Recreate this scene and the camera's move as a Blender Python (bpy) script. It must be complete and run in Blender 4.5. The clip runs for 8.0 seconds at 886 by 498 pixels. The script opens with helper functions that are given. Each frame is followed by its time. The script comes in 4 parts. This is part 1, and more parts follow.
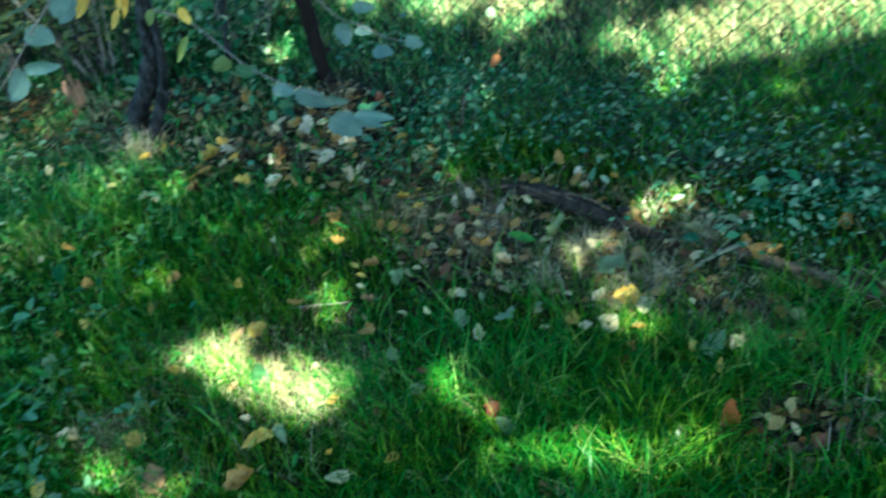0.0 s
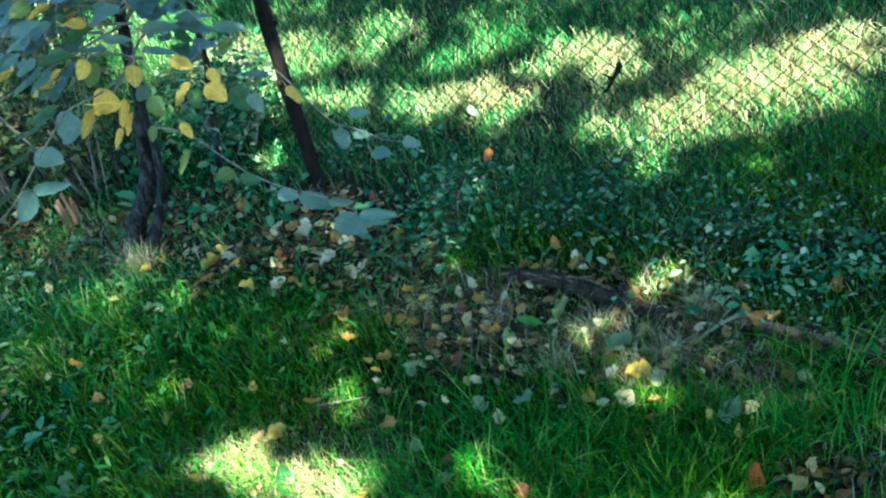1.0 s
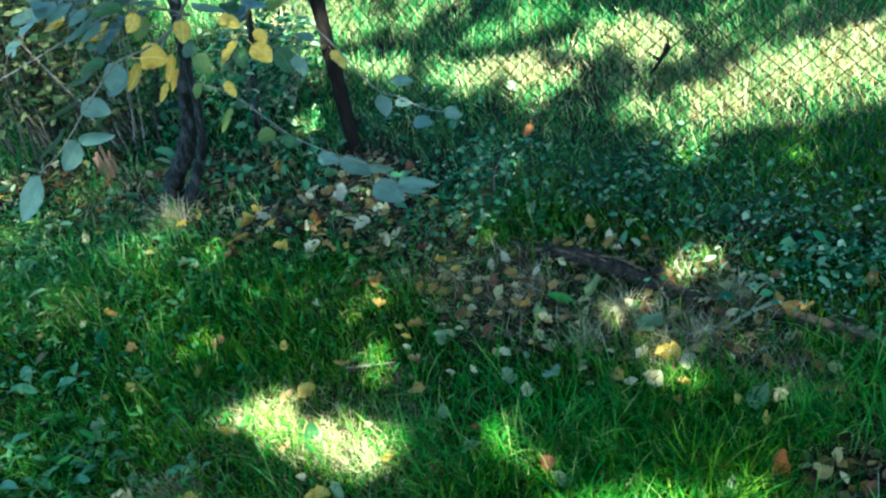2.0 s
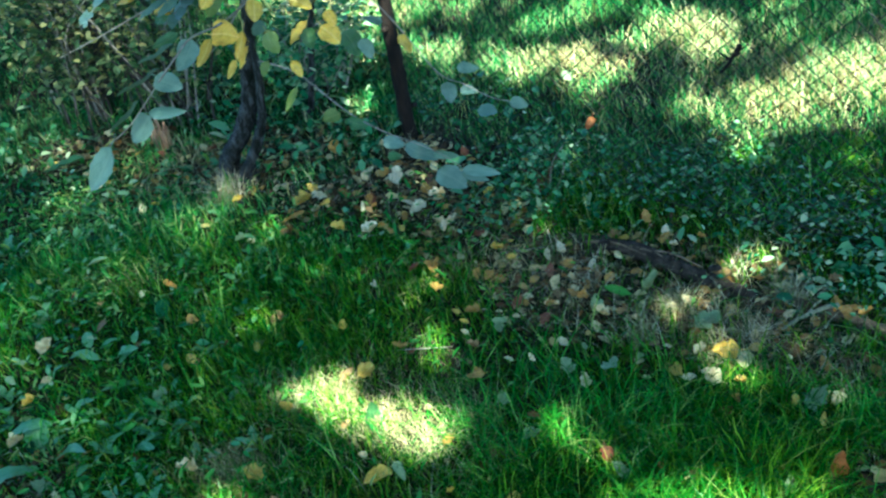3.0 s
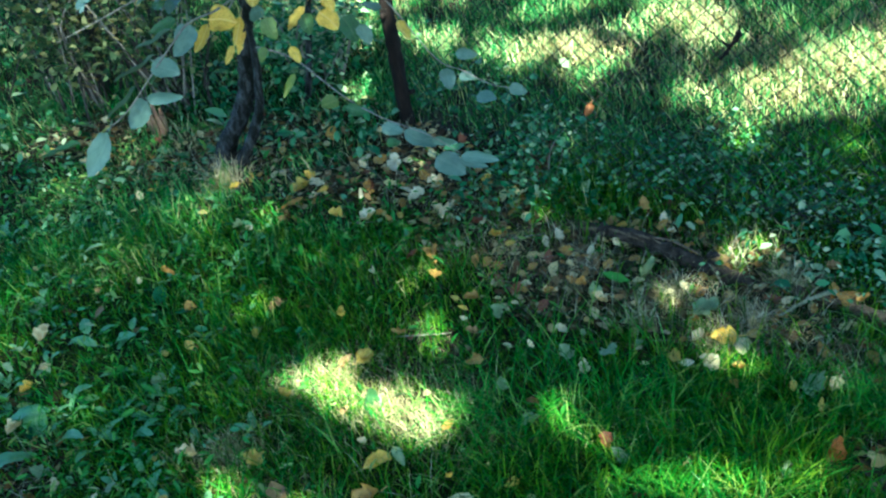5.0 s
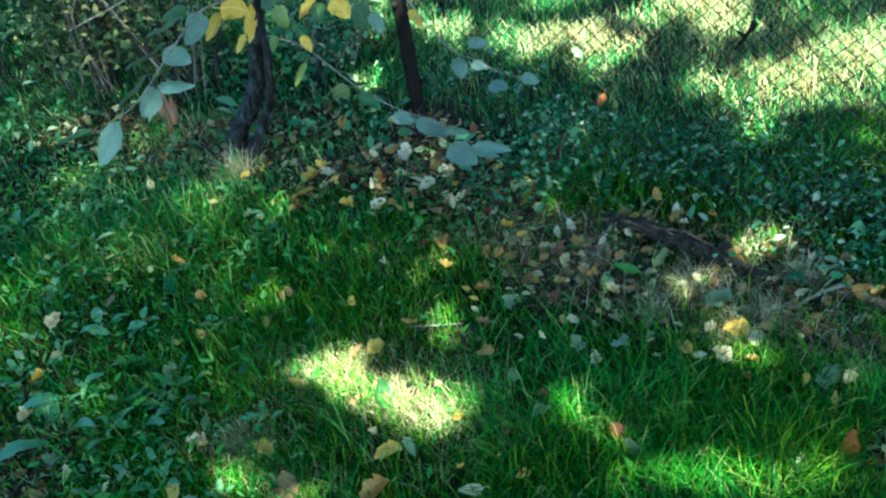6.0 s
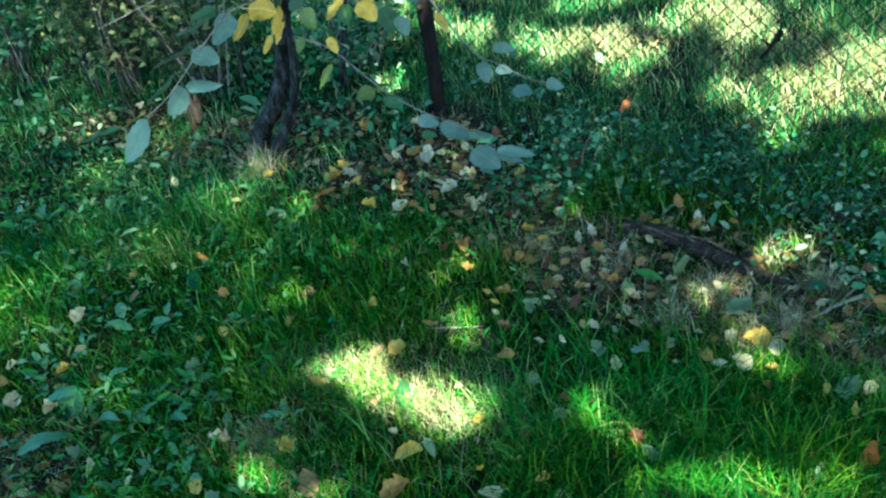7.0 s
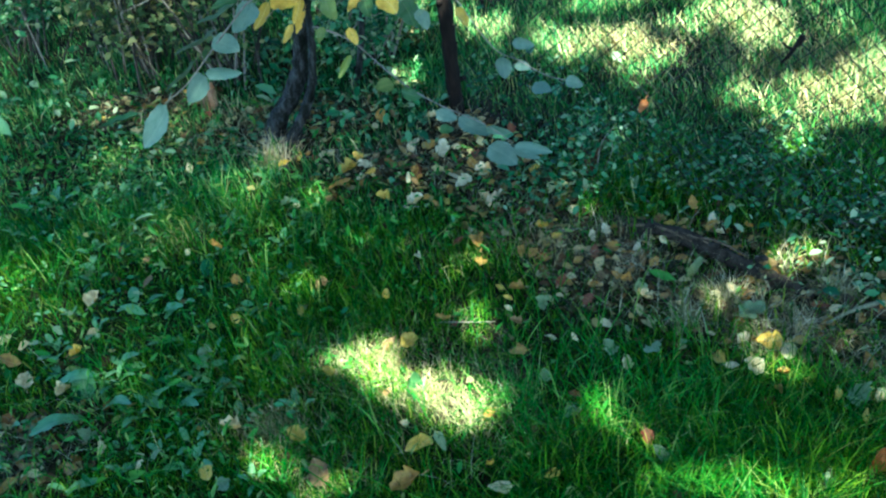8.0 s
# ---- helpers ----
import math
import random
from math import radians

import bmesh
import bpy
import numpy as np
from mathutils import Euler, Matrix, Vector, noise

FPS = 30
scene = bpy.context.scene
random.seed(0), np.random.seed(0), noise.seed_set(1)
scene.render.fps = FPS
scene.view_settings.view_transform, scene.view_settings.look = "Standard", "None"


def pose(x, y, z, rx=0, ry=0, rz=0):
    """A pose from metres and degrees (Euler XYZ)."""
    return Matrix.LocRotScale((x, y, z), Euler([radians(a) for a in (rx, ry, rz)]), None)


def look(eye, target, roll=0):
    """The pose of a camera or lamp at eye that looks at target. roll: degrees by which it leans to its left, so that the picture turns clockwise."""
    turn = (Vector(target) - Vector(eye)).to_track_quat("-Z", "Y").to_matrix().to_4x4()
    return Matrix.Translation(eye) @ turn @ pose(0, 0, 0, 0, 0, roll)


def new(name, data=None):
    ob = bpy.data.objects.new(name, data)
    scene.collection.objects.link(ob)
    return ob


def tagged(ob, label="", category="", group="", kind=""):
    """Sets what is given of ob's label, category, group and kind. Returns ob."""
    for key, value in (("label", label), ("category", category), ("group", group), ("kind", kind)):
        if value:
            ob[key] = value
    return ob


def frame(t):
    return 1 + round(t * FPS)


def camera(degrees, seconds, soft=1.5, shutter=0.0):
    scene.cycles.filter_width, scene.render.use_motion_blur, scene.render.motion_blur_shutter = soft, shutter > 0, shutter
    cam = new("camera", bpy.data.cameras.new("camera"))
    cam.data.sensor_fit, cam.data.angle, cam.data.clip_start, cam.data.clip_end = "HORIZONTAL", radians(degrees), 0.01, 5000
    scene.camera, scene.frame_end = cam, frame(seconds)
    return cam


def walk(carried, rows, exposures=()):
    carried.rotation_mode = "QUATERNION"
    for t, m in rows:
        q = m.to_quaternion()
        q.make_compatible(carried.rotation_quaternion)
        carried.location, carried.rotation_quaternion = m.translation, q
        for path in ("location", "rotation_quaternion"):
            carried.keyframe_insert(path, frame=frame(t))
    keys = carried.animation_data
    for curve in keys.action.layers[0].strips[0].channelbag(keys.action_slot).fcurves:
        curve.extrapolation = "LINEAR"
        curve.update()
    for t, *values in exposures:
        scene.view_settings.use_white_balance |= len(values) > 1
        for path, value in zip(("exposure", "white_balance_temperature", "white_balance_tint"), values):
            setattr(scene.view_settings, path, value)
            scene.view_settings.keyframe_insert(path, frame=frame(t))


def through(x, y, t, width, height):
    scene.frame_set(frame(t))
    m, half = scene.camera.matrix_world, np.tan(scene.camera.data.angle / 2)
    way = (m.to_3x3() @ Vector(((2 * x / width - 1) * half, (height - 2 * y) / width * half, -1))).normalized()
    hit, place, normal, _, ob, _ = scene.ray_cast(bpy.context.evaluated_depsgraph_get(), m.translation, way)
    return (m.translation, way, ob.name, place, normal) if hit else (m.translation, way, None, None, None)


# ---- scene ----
cam = camera(54.0, 8.0, soft=2.2, shutter=0.5)
PATH = [
    (0, pose(0.3446, 0.0770, 1.4942, 54.388, 12.861, -3.174)),
    (0.2, pose(0.3092, 0.0641, 1.5057, 54.947, 11.962, -5.880)),
    (0.5, pose(0.2864, 0.0467, 1.5177, 55.885, 12.220, -7.273)),
    (0.8, pose(0.2604, 0.0300, 1.5263, 58.823, 14.187, -7.417)),
    (1, pose(0.2380, 0.0291, 1.5446, 59.619, 14.685, -7.477)),
    (1.5, pose(0.2253, 0.0257, 1.5482, 58.962, 13.965, -7.442)),
    (1.7, pose(0.2173, 0.0161, 1.5383, 59.039, 13.287, -5.851)),
    (2.8, pose(0.0962, 0.0115, 1.6016, 57.644, 11.210, -3.794)),
    (3, pose(0.0727, 0.0067, 1.6062, 57.757, 10.524, -2.733)),
    (3.5, pose(0.0408, -0.0018, 1.6134, 57.554, 9.492, -1.459)),
    (4, pose(-0.0028, -0.0049, 1.6314, 57.240, 9.205, 0.103)),
    (4.5, pose(0.0169, -0.0068, 1.6183, 57.401, 9.164, -0.831)),
    (5, pose(0.0604, 0.0033, 1.6008, 57.047, 10.250, -3.010)),
    (5.2, pose(0.0689, 0.0064, 1.5947, 56.927, 10.512, -3.079)),
    (6.3, pose(0.0434, 0.0106, 1.6046, 56.176, 10.193, -1.847)),
    (6.5, pose(0.0380, 0.0095, 1.6085, 56.022, 10.153, -1.415)),
    (7, pose(0.0289, 0.0022, 1.6178, 56.693, 9.815, -1.145)),
    (7.5, pose(0.0160, 0.0010, 1.6249, 56.924, 9.330, -0.681)),
    (8, pose(-0.0000, 0.0000, 1.6258, 56.453, 8.467, -0.038)),
]
walk(cam, PATH, exposures=[(0.0, 3.62, 4700, -15), (8.0, 3.62, 4700, -15)])

# ---- light: clear autumn sky, sun behind the camera, broken by added tree crowns out of view ----
SUN_EL, SUN_AZ = radians(48), radians(158)         # azimuth turned from +y towards +x
TO_SUN = Vector((math.sin(SUN_AZ) * math.cos(SUN_EL), math.cos(SUN_AZ) * math.cos(SUN_EL), math.sin(SUN_EL)))
world = bpy.data.worlds.new("world")
scene.world = world
world.use_nodes = True
sky = world.node_tree.nodes.new("ShaderNodeTexSky")
sky.sky_type, sky.sun_disc, sky.sun_elevation, sky.sun_rotation = "NISHITA", False, SUN_EL, SUN_AZ
world.node_tree.links.new(sky.outputs[0], world.node_tree.nodes["Background"].inputs[0])
world.node_tree.nodes["Background"].inputs[1].default_value = 0.043
lamp = bpy.data.lights.new("sun", "SUN")
lamp.energy, lamp.angle, lamp.color = 5.0, radians(0.6), (1.0, 0.82, 0.57)
new("sun", lamp).matrix_world = look(TO_SUN * 30, (0, 0, 0))

RNG = np.random.default_rng(7)


# ---- ground shape ----
def ground_z(x, y):
    """Height of the bank: it rises gently away from the path and levels out farther off."""
    x, y = np.asarray(x, float), np.asarray(y, float)
    yy = np.where(y > 5, 5 + 3 * np.tanh((y - 5) / 3), np.where(y < -1, -1 + np.tanh(y + 1), y))
    xx = 3 * np.tanh(x / 3)
    bump = 0.006 * np.sin(7.1 * x + 1.3 * y) + 0.006 * np.sin(5.3 * y - 2.2 * x + 1) + 0.004 * np.sin(13 * x + 9 * y)
    return -0.04 * xx + 0.155 * yy + bump


def fence_y(x):
    u = np.asarray(x, float) + 0.115
    return 2.635 - 0.98 * u + 0.22 * u * u


# ---- materials ----
def node(mat, kind, **values):
    n = mat.node_tree.nodes.new(kind)
    for key, value in values.items():
        n.inputs[key].default_value = value
    return n


def ramp(mat, fac, stops):
    n = mat.node_tree.nodes.new("ShaderNodeValToRGB")
    el = n.color_ramp.elements
    while len(el) < len(stops):
        el.new(0.5)
    for e, (p, c) in zip(el, stops):
        e.position, e.color = p, (*c, 1)
    mat.node_tree.links.new(fac, n.inputs[0])
    return n.outputs[0]


def mixed(mat, fac, a, b, how="MIX"):
    n = mat.node_tree.nodes.new("ShaderNodeMix")
    n.data_type, n.blend_type = "RGBA", how
    for sock, v in ((n.inputs[0], fac), (n.inputs[6], a), (n.inputs[7], b)):
        if isinstance(v, bpy.types.NodeSocket):
            mat.node_tree.links.new(v, sock)
        else:
            sock.default_value = v if isinstance(v, (int, float)) else (*v, 1)
    return n.outputs[2]


def base_mat(name):
    mat = bpy.data.materials.new(name)
    mat.use_nodes = True
    return mat, mat.node_tree.nodes["Principled BSDF"], mat.node_tree.links


def noise_fac(mat, scale, detail=4.0, coords="Object"):
    tc = node(mat, "ShaderNodeTexCoord")
    nz = node(mat, "ShaderNodeTexNoise", Scale=scale, Detail=detail)
    mat.node_tree.links.new(tc.outputs[coords], nz.inputs["Vector"])
    return nz.outputs["Fac"]


def bumped(mat, bsdf, fac, strength, distance):
    b = node(mat, "ShaderNodeBump", Strength=strength, Distance=distance)
    mat.node_tree.links.new(fac, b.inputs["Height"])
    mat.node_tree.links.new(b.outputs[0], bsdf.inputs["Normal"])


def see_through(mat, bsdf, links, colour, amount):
    """Mix light that passes through a thin leaf with what its surface reflects."""
    tr = node(mat, "ShaderNodeBsdfTranslucent")
    mix = node(mat, "ShaderNodeMixShader", Fac=amount)
    links.new(mixed(mat, 1.0, colour, (2.1, 1.25, 0.5), "MULTIPLY"), tr.inputs["Color"])
    links.new(bsdf.outputs[0], mix.inputs[1])
    links.new(tr.outputs[0], mix.inputs[2])
    links.new(mix.outputs[0], mat.node_tree.nodes["Material Output"].inputs["Surface"])


def blade_mat(name, stops, rough=0.45, through=0.4, gloss=0.13):
    """Many thin blades in one mesh, each blade with its own tint."""
    mat, bsdf, links = base_mat(name)
    geo = node(mat, "ShaderNodeNewGeometry")
    col = ramp(mat, geo.outputs["Random Per Island"], stops)
    patch = noise_fac(mat, 2.5, 3.0)
    tint = ramp(mat, patch, [(0.3, (0.75, 0.85, 0.7)), (0.7, (1.2, 1.1, 0.95))])
    col = mixed(mat, 1.0, col, tint, "MULTIPLY")
    links.new(col, bsdf.inputs["Base Color"])
    bsdf.inputs["Roughness"].default_value = rough
    bsdf.inputs["Specular IOR Level"].default_value = gloss
    see_through(mat, bsdf, links, col, through)
    return mat


def leaf_mat(name, face, dark, vein, rough=0.5, through=0.3, spots=0.0):
    """A leaf: blotched blade, paler midrib and side veins along its own length, a slightly different tint on every leaf."""
    mat, bsdf, links = base_mat(name)
    info = node(mat, "ShaderNodeObjectInfo")
    uv = node(mat, "ShaderNodeUVMap")
    sep = node(mat, "ShaderNodeSeparateXYZ")
    links.new(uv.outputs[0], sep.inputs[0])
    blotch = node(mat, "ShaderNodeTexNoise", Scale=5.0, Detail=5.0)
    off = mat.node_tree.nodes.new("ShaderNodeVectorMath")
    links.new(uv.outputs[0], off.inputs[0])
    links.new(info.outputs["Random"], off.inputs[1])
    links.new(off.outputs[0], blotch.inputs["Vector"])
    col = mixed(mat, ramp(mat, blotch.outputs["Fac"], [(0.35, (0, 0, 0)), (0.68, (1, 1, 1))]), face, dark)
    if spots:
        sp = node(mat, "ShaderNodeTexVoronoi", Scale=9.0)
        links.new(off.outputs[0], sp.inputs["Vector"])
        col = mixed(mat, ramp(mat, sp.outputs["Distance"], [(0.06, (spots,) * 3), (0.16, (0, 0, 0))]), col, (0.10, 0.045, 0.015))

    def maths(op, a, b=None):
        n = mat.node_tree.nodes.new("ShaderNodeMath")
        n.operation = op
        for sock, v in zip(n.inputs, (a, b)):
            if isinstance(v, bpy.types.NodeSocket):
                links.new(v, sock)
            elif v is not None:
                sock.default_value = v
        return n.outputs[0]
    across = maths("ABSOLUTE", maths("SUBTRACT", sep.outputs[0], 0.5))
    rib = maths("LESS_THAN", across, 0.025)
    side = maths("LESS_THAN", maths("FRACT", maths("MULTIPLY", maths("SUBTRACT", sep.outputs[1], across), 8.0)), 0.14)
    veins = maths("MAXIMUM", rib, maths("MULTIPLY", side, 0.55))
    col = mixed(mat, maths("MULTIPLY", veins, 0.6), col, vein)
    if spots:
        rim = maths("ADD", maths("MULTIPLY", across, 2.0), maths("MULTIPLY", maths("SUBTRACT", blotch.outputs["Fac"], 0.5), 1.1))
        col = mixed(mat, ramp(mat, rim, [(0.7, (0, 0, 0)), (1.0, (0.75 * spots,) * 3)]), col, mixed(mat, 0.35, dark, (0.09, 0.045, 0.02)))
    tint = ramp(mat, info.outputs["Random"], [(0.0, (0.72, 0.72, 0.68)), (0.5, (1, 1, 1)), (1.0, (1.18, 1.08, 0.95))])
    col = mixed(mat, 1.0, col, tint, "MULTIPLY")
    links.new(col, bsdf.inputs["Base Color"])
    bsdf.inputs["Roughness"].default_value = rough
    bumped(mat, bsdf, veins, 0.4, 0.01)
    see_through(mat, bsdf, links, col, through)
    return mat


def bark_mat(name, dark, light, scale=30.0, rough=0.85, edges=(0.38, 0.68)):
    mat, bsdf, links = base_mat(name)
    tc = node(mat, "ShaderNodeTexCoord")
    mp = node(mat, "ShaderNodeMapping")
    mp.inputs["Scale"].default_value = (1, 1, 0.25)
    nz = node(mat, "ShaderNodeTexNoise", Scale=scale, Detail=6.0, Roughness=0.7)
    links.new(tc.outputs["Object"], mp.inputs[0])
    links.new(mp.outputs[0], nz.inputs["Vector"])
    links.new(ramp(mat, nz.outputs["Fac"], [(edges[0], dark), (edges[1], light)]), bsdf.inputs["Base Color"])
    bsdf.inputs["Specular IOR Level"].default_value = 0.2
    bsdf.inputs["Roughness"].default_value = rough
    bumped(mat, bsdf, nz.outputs["Fac"], 0.9, 0.01)
    return mat


def soil_mat():
    mat, bsdf, links = base_mat("soil")
    broad = noise_fac(mat, 1.6, 3.0)
    fine = noise_fac(mat, 60.0, 8.0)
    a = ramp(mat, fine, [(0.3, (0.006, 0.005, 0.004)), (0.55, (0.022, 0.017, 0.012)), (0.75, (0.08, 0.065, 0.045))])
    b = ramp(mat, fine, [(0.3, (0.006, 0.011, 0.004)), (0.7, (0.03, 0.045, 0.014))])
    links.new(mixed(mat, ramp(mat, broad, [(0.4, (0, 0, 0)), (0.6, (1, 1, 1))]), a, b), bsdf.inputs["Base Color"])
    bsdf.inputs["Roughness"].default_value, bsdf.inputs["Specular IOR Level"].default_value = 0.95, 0.03
    bumped(mat, bsdf, fine, 1.0, 0.015)
    return mat


SOIL = soil_mat()
GRASS = blade_mat("grass", [(0.0, (0.003, 0.020, 0.001)), (0.35, (0.012, 0.085, 0.003)), (0.7, (0.08, 0.225, 0.006)), (0.95, (0.20, 0.36, 0.022)), (1.0, (0.36, 0.40, 0.12))], 0.4, 0.38, 0.08)
LONG_GRASS = blade_mat("long_grass", [(0.0, (0.010, 0.07, 0.006)), (0.5, (0.04, 0.18, 0.010)), (0.85, (0.10, 0.32, 0.03)), (1.0, (0.30, 0.40, 0.12))], 0.3, 0.4, 0.2)
MEADOW = blade_mat("meadow_grass", [(0.0, (0.006, 0.045, 0.012)), (0.35, (0.022, 0.13, 0.035)), (0.7, (0.08, 0.26, 0.08)), (0.9, (0.22, 0.40, 0.16)), (1.0, (0.50, 0.49, 0.28))], 0.42, 0.4, 0.14)
THATCH = blade_mat("grey_thatch", [(0.0, (0.015, 0.015, 0.012)), (0.5, (0.08, 0.08, 0.06)), (0.85, (0.30, 0.29, 0.23)), (1.0, (0.58, 0.55, 0.44))], 0.8, 0.1, 0.05)
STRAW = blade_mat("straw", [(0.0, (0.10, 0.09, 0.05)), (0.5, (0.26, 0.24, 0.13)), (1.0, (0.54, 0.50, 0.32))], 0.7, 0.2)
BLEACHED = blade_mat("bleached_straw", [(0.0, (0.22, 0.20, 0.15)), (0.5, (0.46, 0.43, 0.34)), (1.0, (0.72, 0.69, 0.58))], 0.7, 0.2)
COVER = blade_mat("ground_cover_leaf", [(0.0, (0.008, 0.045, 0.016)), (0.45, (0.05, 0.165, 0.07)), (0.8, (0.16, 0.30, 0.17)), (1.0, (0.38, 0.45, 0.32))], 0.42, 0.25, 0.22)
HERB = blade_mat("herb_leaf", [(0.0, (0.012, 0.06, 0.008)), (0.5, (0.055, 0.20, 0.028)), (0.85, (0.12, 0.28, 0.06)), (1.0, (0.30, 0.38, 0.14))], 0.4, 0.35, 0.25)
SHRUB_LEAF = blade_mat("shrub_leaf", [(0.0, (0.015, 0.035, 0.016)), (0.45, (0.07, 0.12, 0.06)), (0.8, (0.18, 0.21, 0.10)), (1.0, (0.36, 0.32, 0.16))], 0.55, 0.25)
CROWN_LEAF = blade_mat("crown_leaf", [(0.0, (0.03, 0.09, 0.02)), (1.0, (0.09, 0.16, 0.03))], 0.5, 0.25)
LITTER = blade_mat("leaf_crumbs", [(0.0, (0.010, 0.008, 0.006)), (0.5, (0.05, 0.036, 0.018)), (0.82, (0.19, 0.14, 0.075)), (1.0, (0.60, 0.54, 0.36))], 0.75, 0.15, 0.05)
DEAD_LEAF = blade_mat("dead_leaf_bed", [(0.0, (0.02, 0.014, 0.009)), (0.4, (0.10, 0.055, 0.02)), (0.6, (0.25, 0.14, 0.035)), (0.8, (0.42, 0.34, 0.14)), (1.0, (0.70, 0.64, 0.42))], 0.6, 0.25, 0.2)
YELLOW = leaf_mat("yellow_leaf", (0.66, 0.50, 0.07), (0.50, 0.34, 0.045), (0.8, 0.66, 0.25), spots=0.8)
OCHRE = leaf_mat("ochre_leaf", (0.48, 0.30, 0.05), (0.28, 0.15, 0.03), (0.55, 0.38, 0.15), spots=0.7)
CREAM = leaf_mat("cream_leaf", (0.70, 0.65, 0.40), (0.48, 0.37, 0.17), (0.7, 0.64, 0.42), spots=0.4)
IVORY = leaf_mat("ivory_leaf", (0.72, 0.69, 0.50), (0.55, 0.48, 0.28), (0.72, 0.68, 0.5), spots=0.25)
TAN = leaf_mat("brown_leaf", (0.25, 0.165, 0.055), (0.13, 0.075, 0.025), (0.32, 0.24, 0.12), 0.6, 0.15, spots=0.5)
RED = leaf_mat("rust_red_leaf", (0.17, 0.066, 0.014), (0.11, 0.025, 0.014), (0.28, 0.11, 0.06), 0.6, 0.15)
RUSTY = leaf_mat("rust_orange_leaf", (0.34, 0.13, 0.03), (0.2, 0.07, 0.02), (0.4, 0.2, 0.08), 0.6, 0.3)
PALE = leaf_mat("pale_green_leaf", (0.20, 0.29, 0.15), (0.15, 0.22, 0.10), (0.32, 0.37, 0.22), spots=0.3)
LIVE = leaf_mat("live_leaf", (0.125, 0.20, 0.17), (0.09, 0.155, 0.13), (0.15, 0.22, 0.185), 0.42, 0.2)
LIME = leaf_mat("lime_leaf", (0.16, 0.23, 0.05), (0.11, 0.17, 0.035), (0.24, 0.28, 0.1), 0.45, 0.3)
LIVE_DARK = leaf_mat("dark_live_leaf", (0.05, 0.13, 0.04), (0.035, 0.09, 0.03), (0.12, 0.2, 0.08), 0.4, 0.35)
WEED = leaf_mat("weed_leaf", (0.16, 0.33, 0.14), (0.10, 0.24, 0.10), (0.28, 0.40, 0.24), 0.35, 0.22)
# pale bluish ridge colour puts the trunk's highlights into the bark
BARK = bark_mat("dark_bark", (0.004, 0.004, 0.004), (0.11, 0.105, 0.115), 60.0, 0.45, (0.48, 0.72))
TWIG = bark_mat("grey_twig", (0.16, 0.13, 0.11), (0.36, 0.32, 0.27), 60.0)
DARK_TWIG = bark_mat("dark_twig", (0.02, 0.017, 0.015), (0.10, 0.085, 0.07), 60.0)
RED_TWIG = bark_mat("reddish_stem", (0.06, 0.025, 0.015), (0.16, 0.07, 0.04), 60.0)
LOG = bark_mat("rotten_wood", (0.012, 0.009, 0.007), (0.075, 0.055, 0.04), 55.0)
OLD_WOOD = bark_mat("weathered_wood", (0.05, 0.035, 0.022), (0.22, 0.16, 0.10), 45.0)
STICK = bark_mat("bleached_stick", (0.20, 0.19, 0.11), (0.40, 0.37, 0.25), 50.0)
RUST = bark_mat("rusty_iron", (0.004, 0.003, 0.003), (0.020, 0.012, 0.009), 70.0, 0.9)


def wire_mat():
    mat, bsdf, links = base_mat("weathered_wire")
    links.new(ramp(mat, noise_fac(mat, 25.0), [(0.4, (0.014, 0.013, 0.012)), (0.7, (0.055, 0.05, 0.044))]), bsdf.inputs["Base Color"])
    bsdf.inputs["Metallic"].default_value, bsdf.inputs["Roughness"].default_value = 0.4, 0.7
    return mat


WIRE = wire_mat()


# ---- mesh helpers ----
def mesh_from(name, verts, faces, mat, uv=None):
    me = bpy.data.meshes.new(name)
    me.from_pydata([tuple(v) for v in verts], [], [tuple(f) for f in faces])
    if uv is not None:
        layer = me.uv_layers.new(name="UVMap")
        for loop in me.loops:
            layer.data[loop.index].uv = uv[loop.vertex_index]
    me.polygons.foreach_set("use_smooth", [True] * len(me.polygons))
    me.materials.append(mat)
    return me


def big_mesh(name, verts, faces, mat):
    """Triangles from arrays."""
    me = bpy.data.meshes.new(name)
    verts, faces = np.ascontiguousarray(verts, np.float32), np.ascontiguousarray(faces, np.int32)
    me.vertices.add(len(verts)), me.loops.add(faces.size), me.polygons.add(len(faces))
    me.vertices.foreach_set("co", verts.ravel())
    me.loops.foreach_set("vertex_index", faces.ravel())
    me.polygons.foreach_set("loop_start", np.arange(0, faces.size, 3, dtype=np.int32))
    me.polygons.foreach_set("use_smooth", np.ones(len(faces), bool))
    me.update(calc_edges=True)
    me.materials.append(mat)
    return me


def tube_data(points, radii, sides=8, rough=0.0, seed=0):
    """A tapered, slightly lumpy tube along points, with closed ends."""
    rnd = random.Random(seed)
    pts = [Vector(p) for p in points]
    verts, faces = [], []
    side = Vector((1, 0.3, 0.1)).normalized()
    for i, p in enumerate(pts):
        d = (pts[min(i + 1, len(pts) - 1)] - pts[max(i - 1, 0)]).normalized()
        side = (side - d * side.dot(d)).normalized()
        up = d.cross(side)
        for k in range(sides):
            a = 2 * math.pi * k / sides
            r = radii[i] * (1 + rough * (rnd.random() - 0.5) * 2)
            verts.append(p + (side * math.cos(a) + up * math.sin(a)) * r)
    for i in range(len(pts) - 1):
        for k in range(sides):
            k2 = (k + 1) % sides
            faces.append((i * sides + k, i * sides + k2, (i + 1) * sides + k2, (i + 1) * sides + k))
    faces.append(tuple(reversed(range(sides))))
    faces.append(tuple(range((len(pts) - 1) * sides, len(pts) * sides)))
    return verts, faces


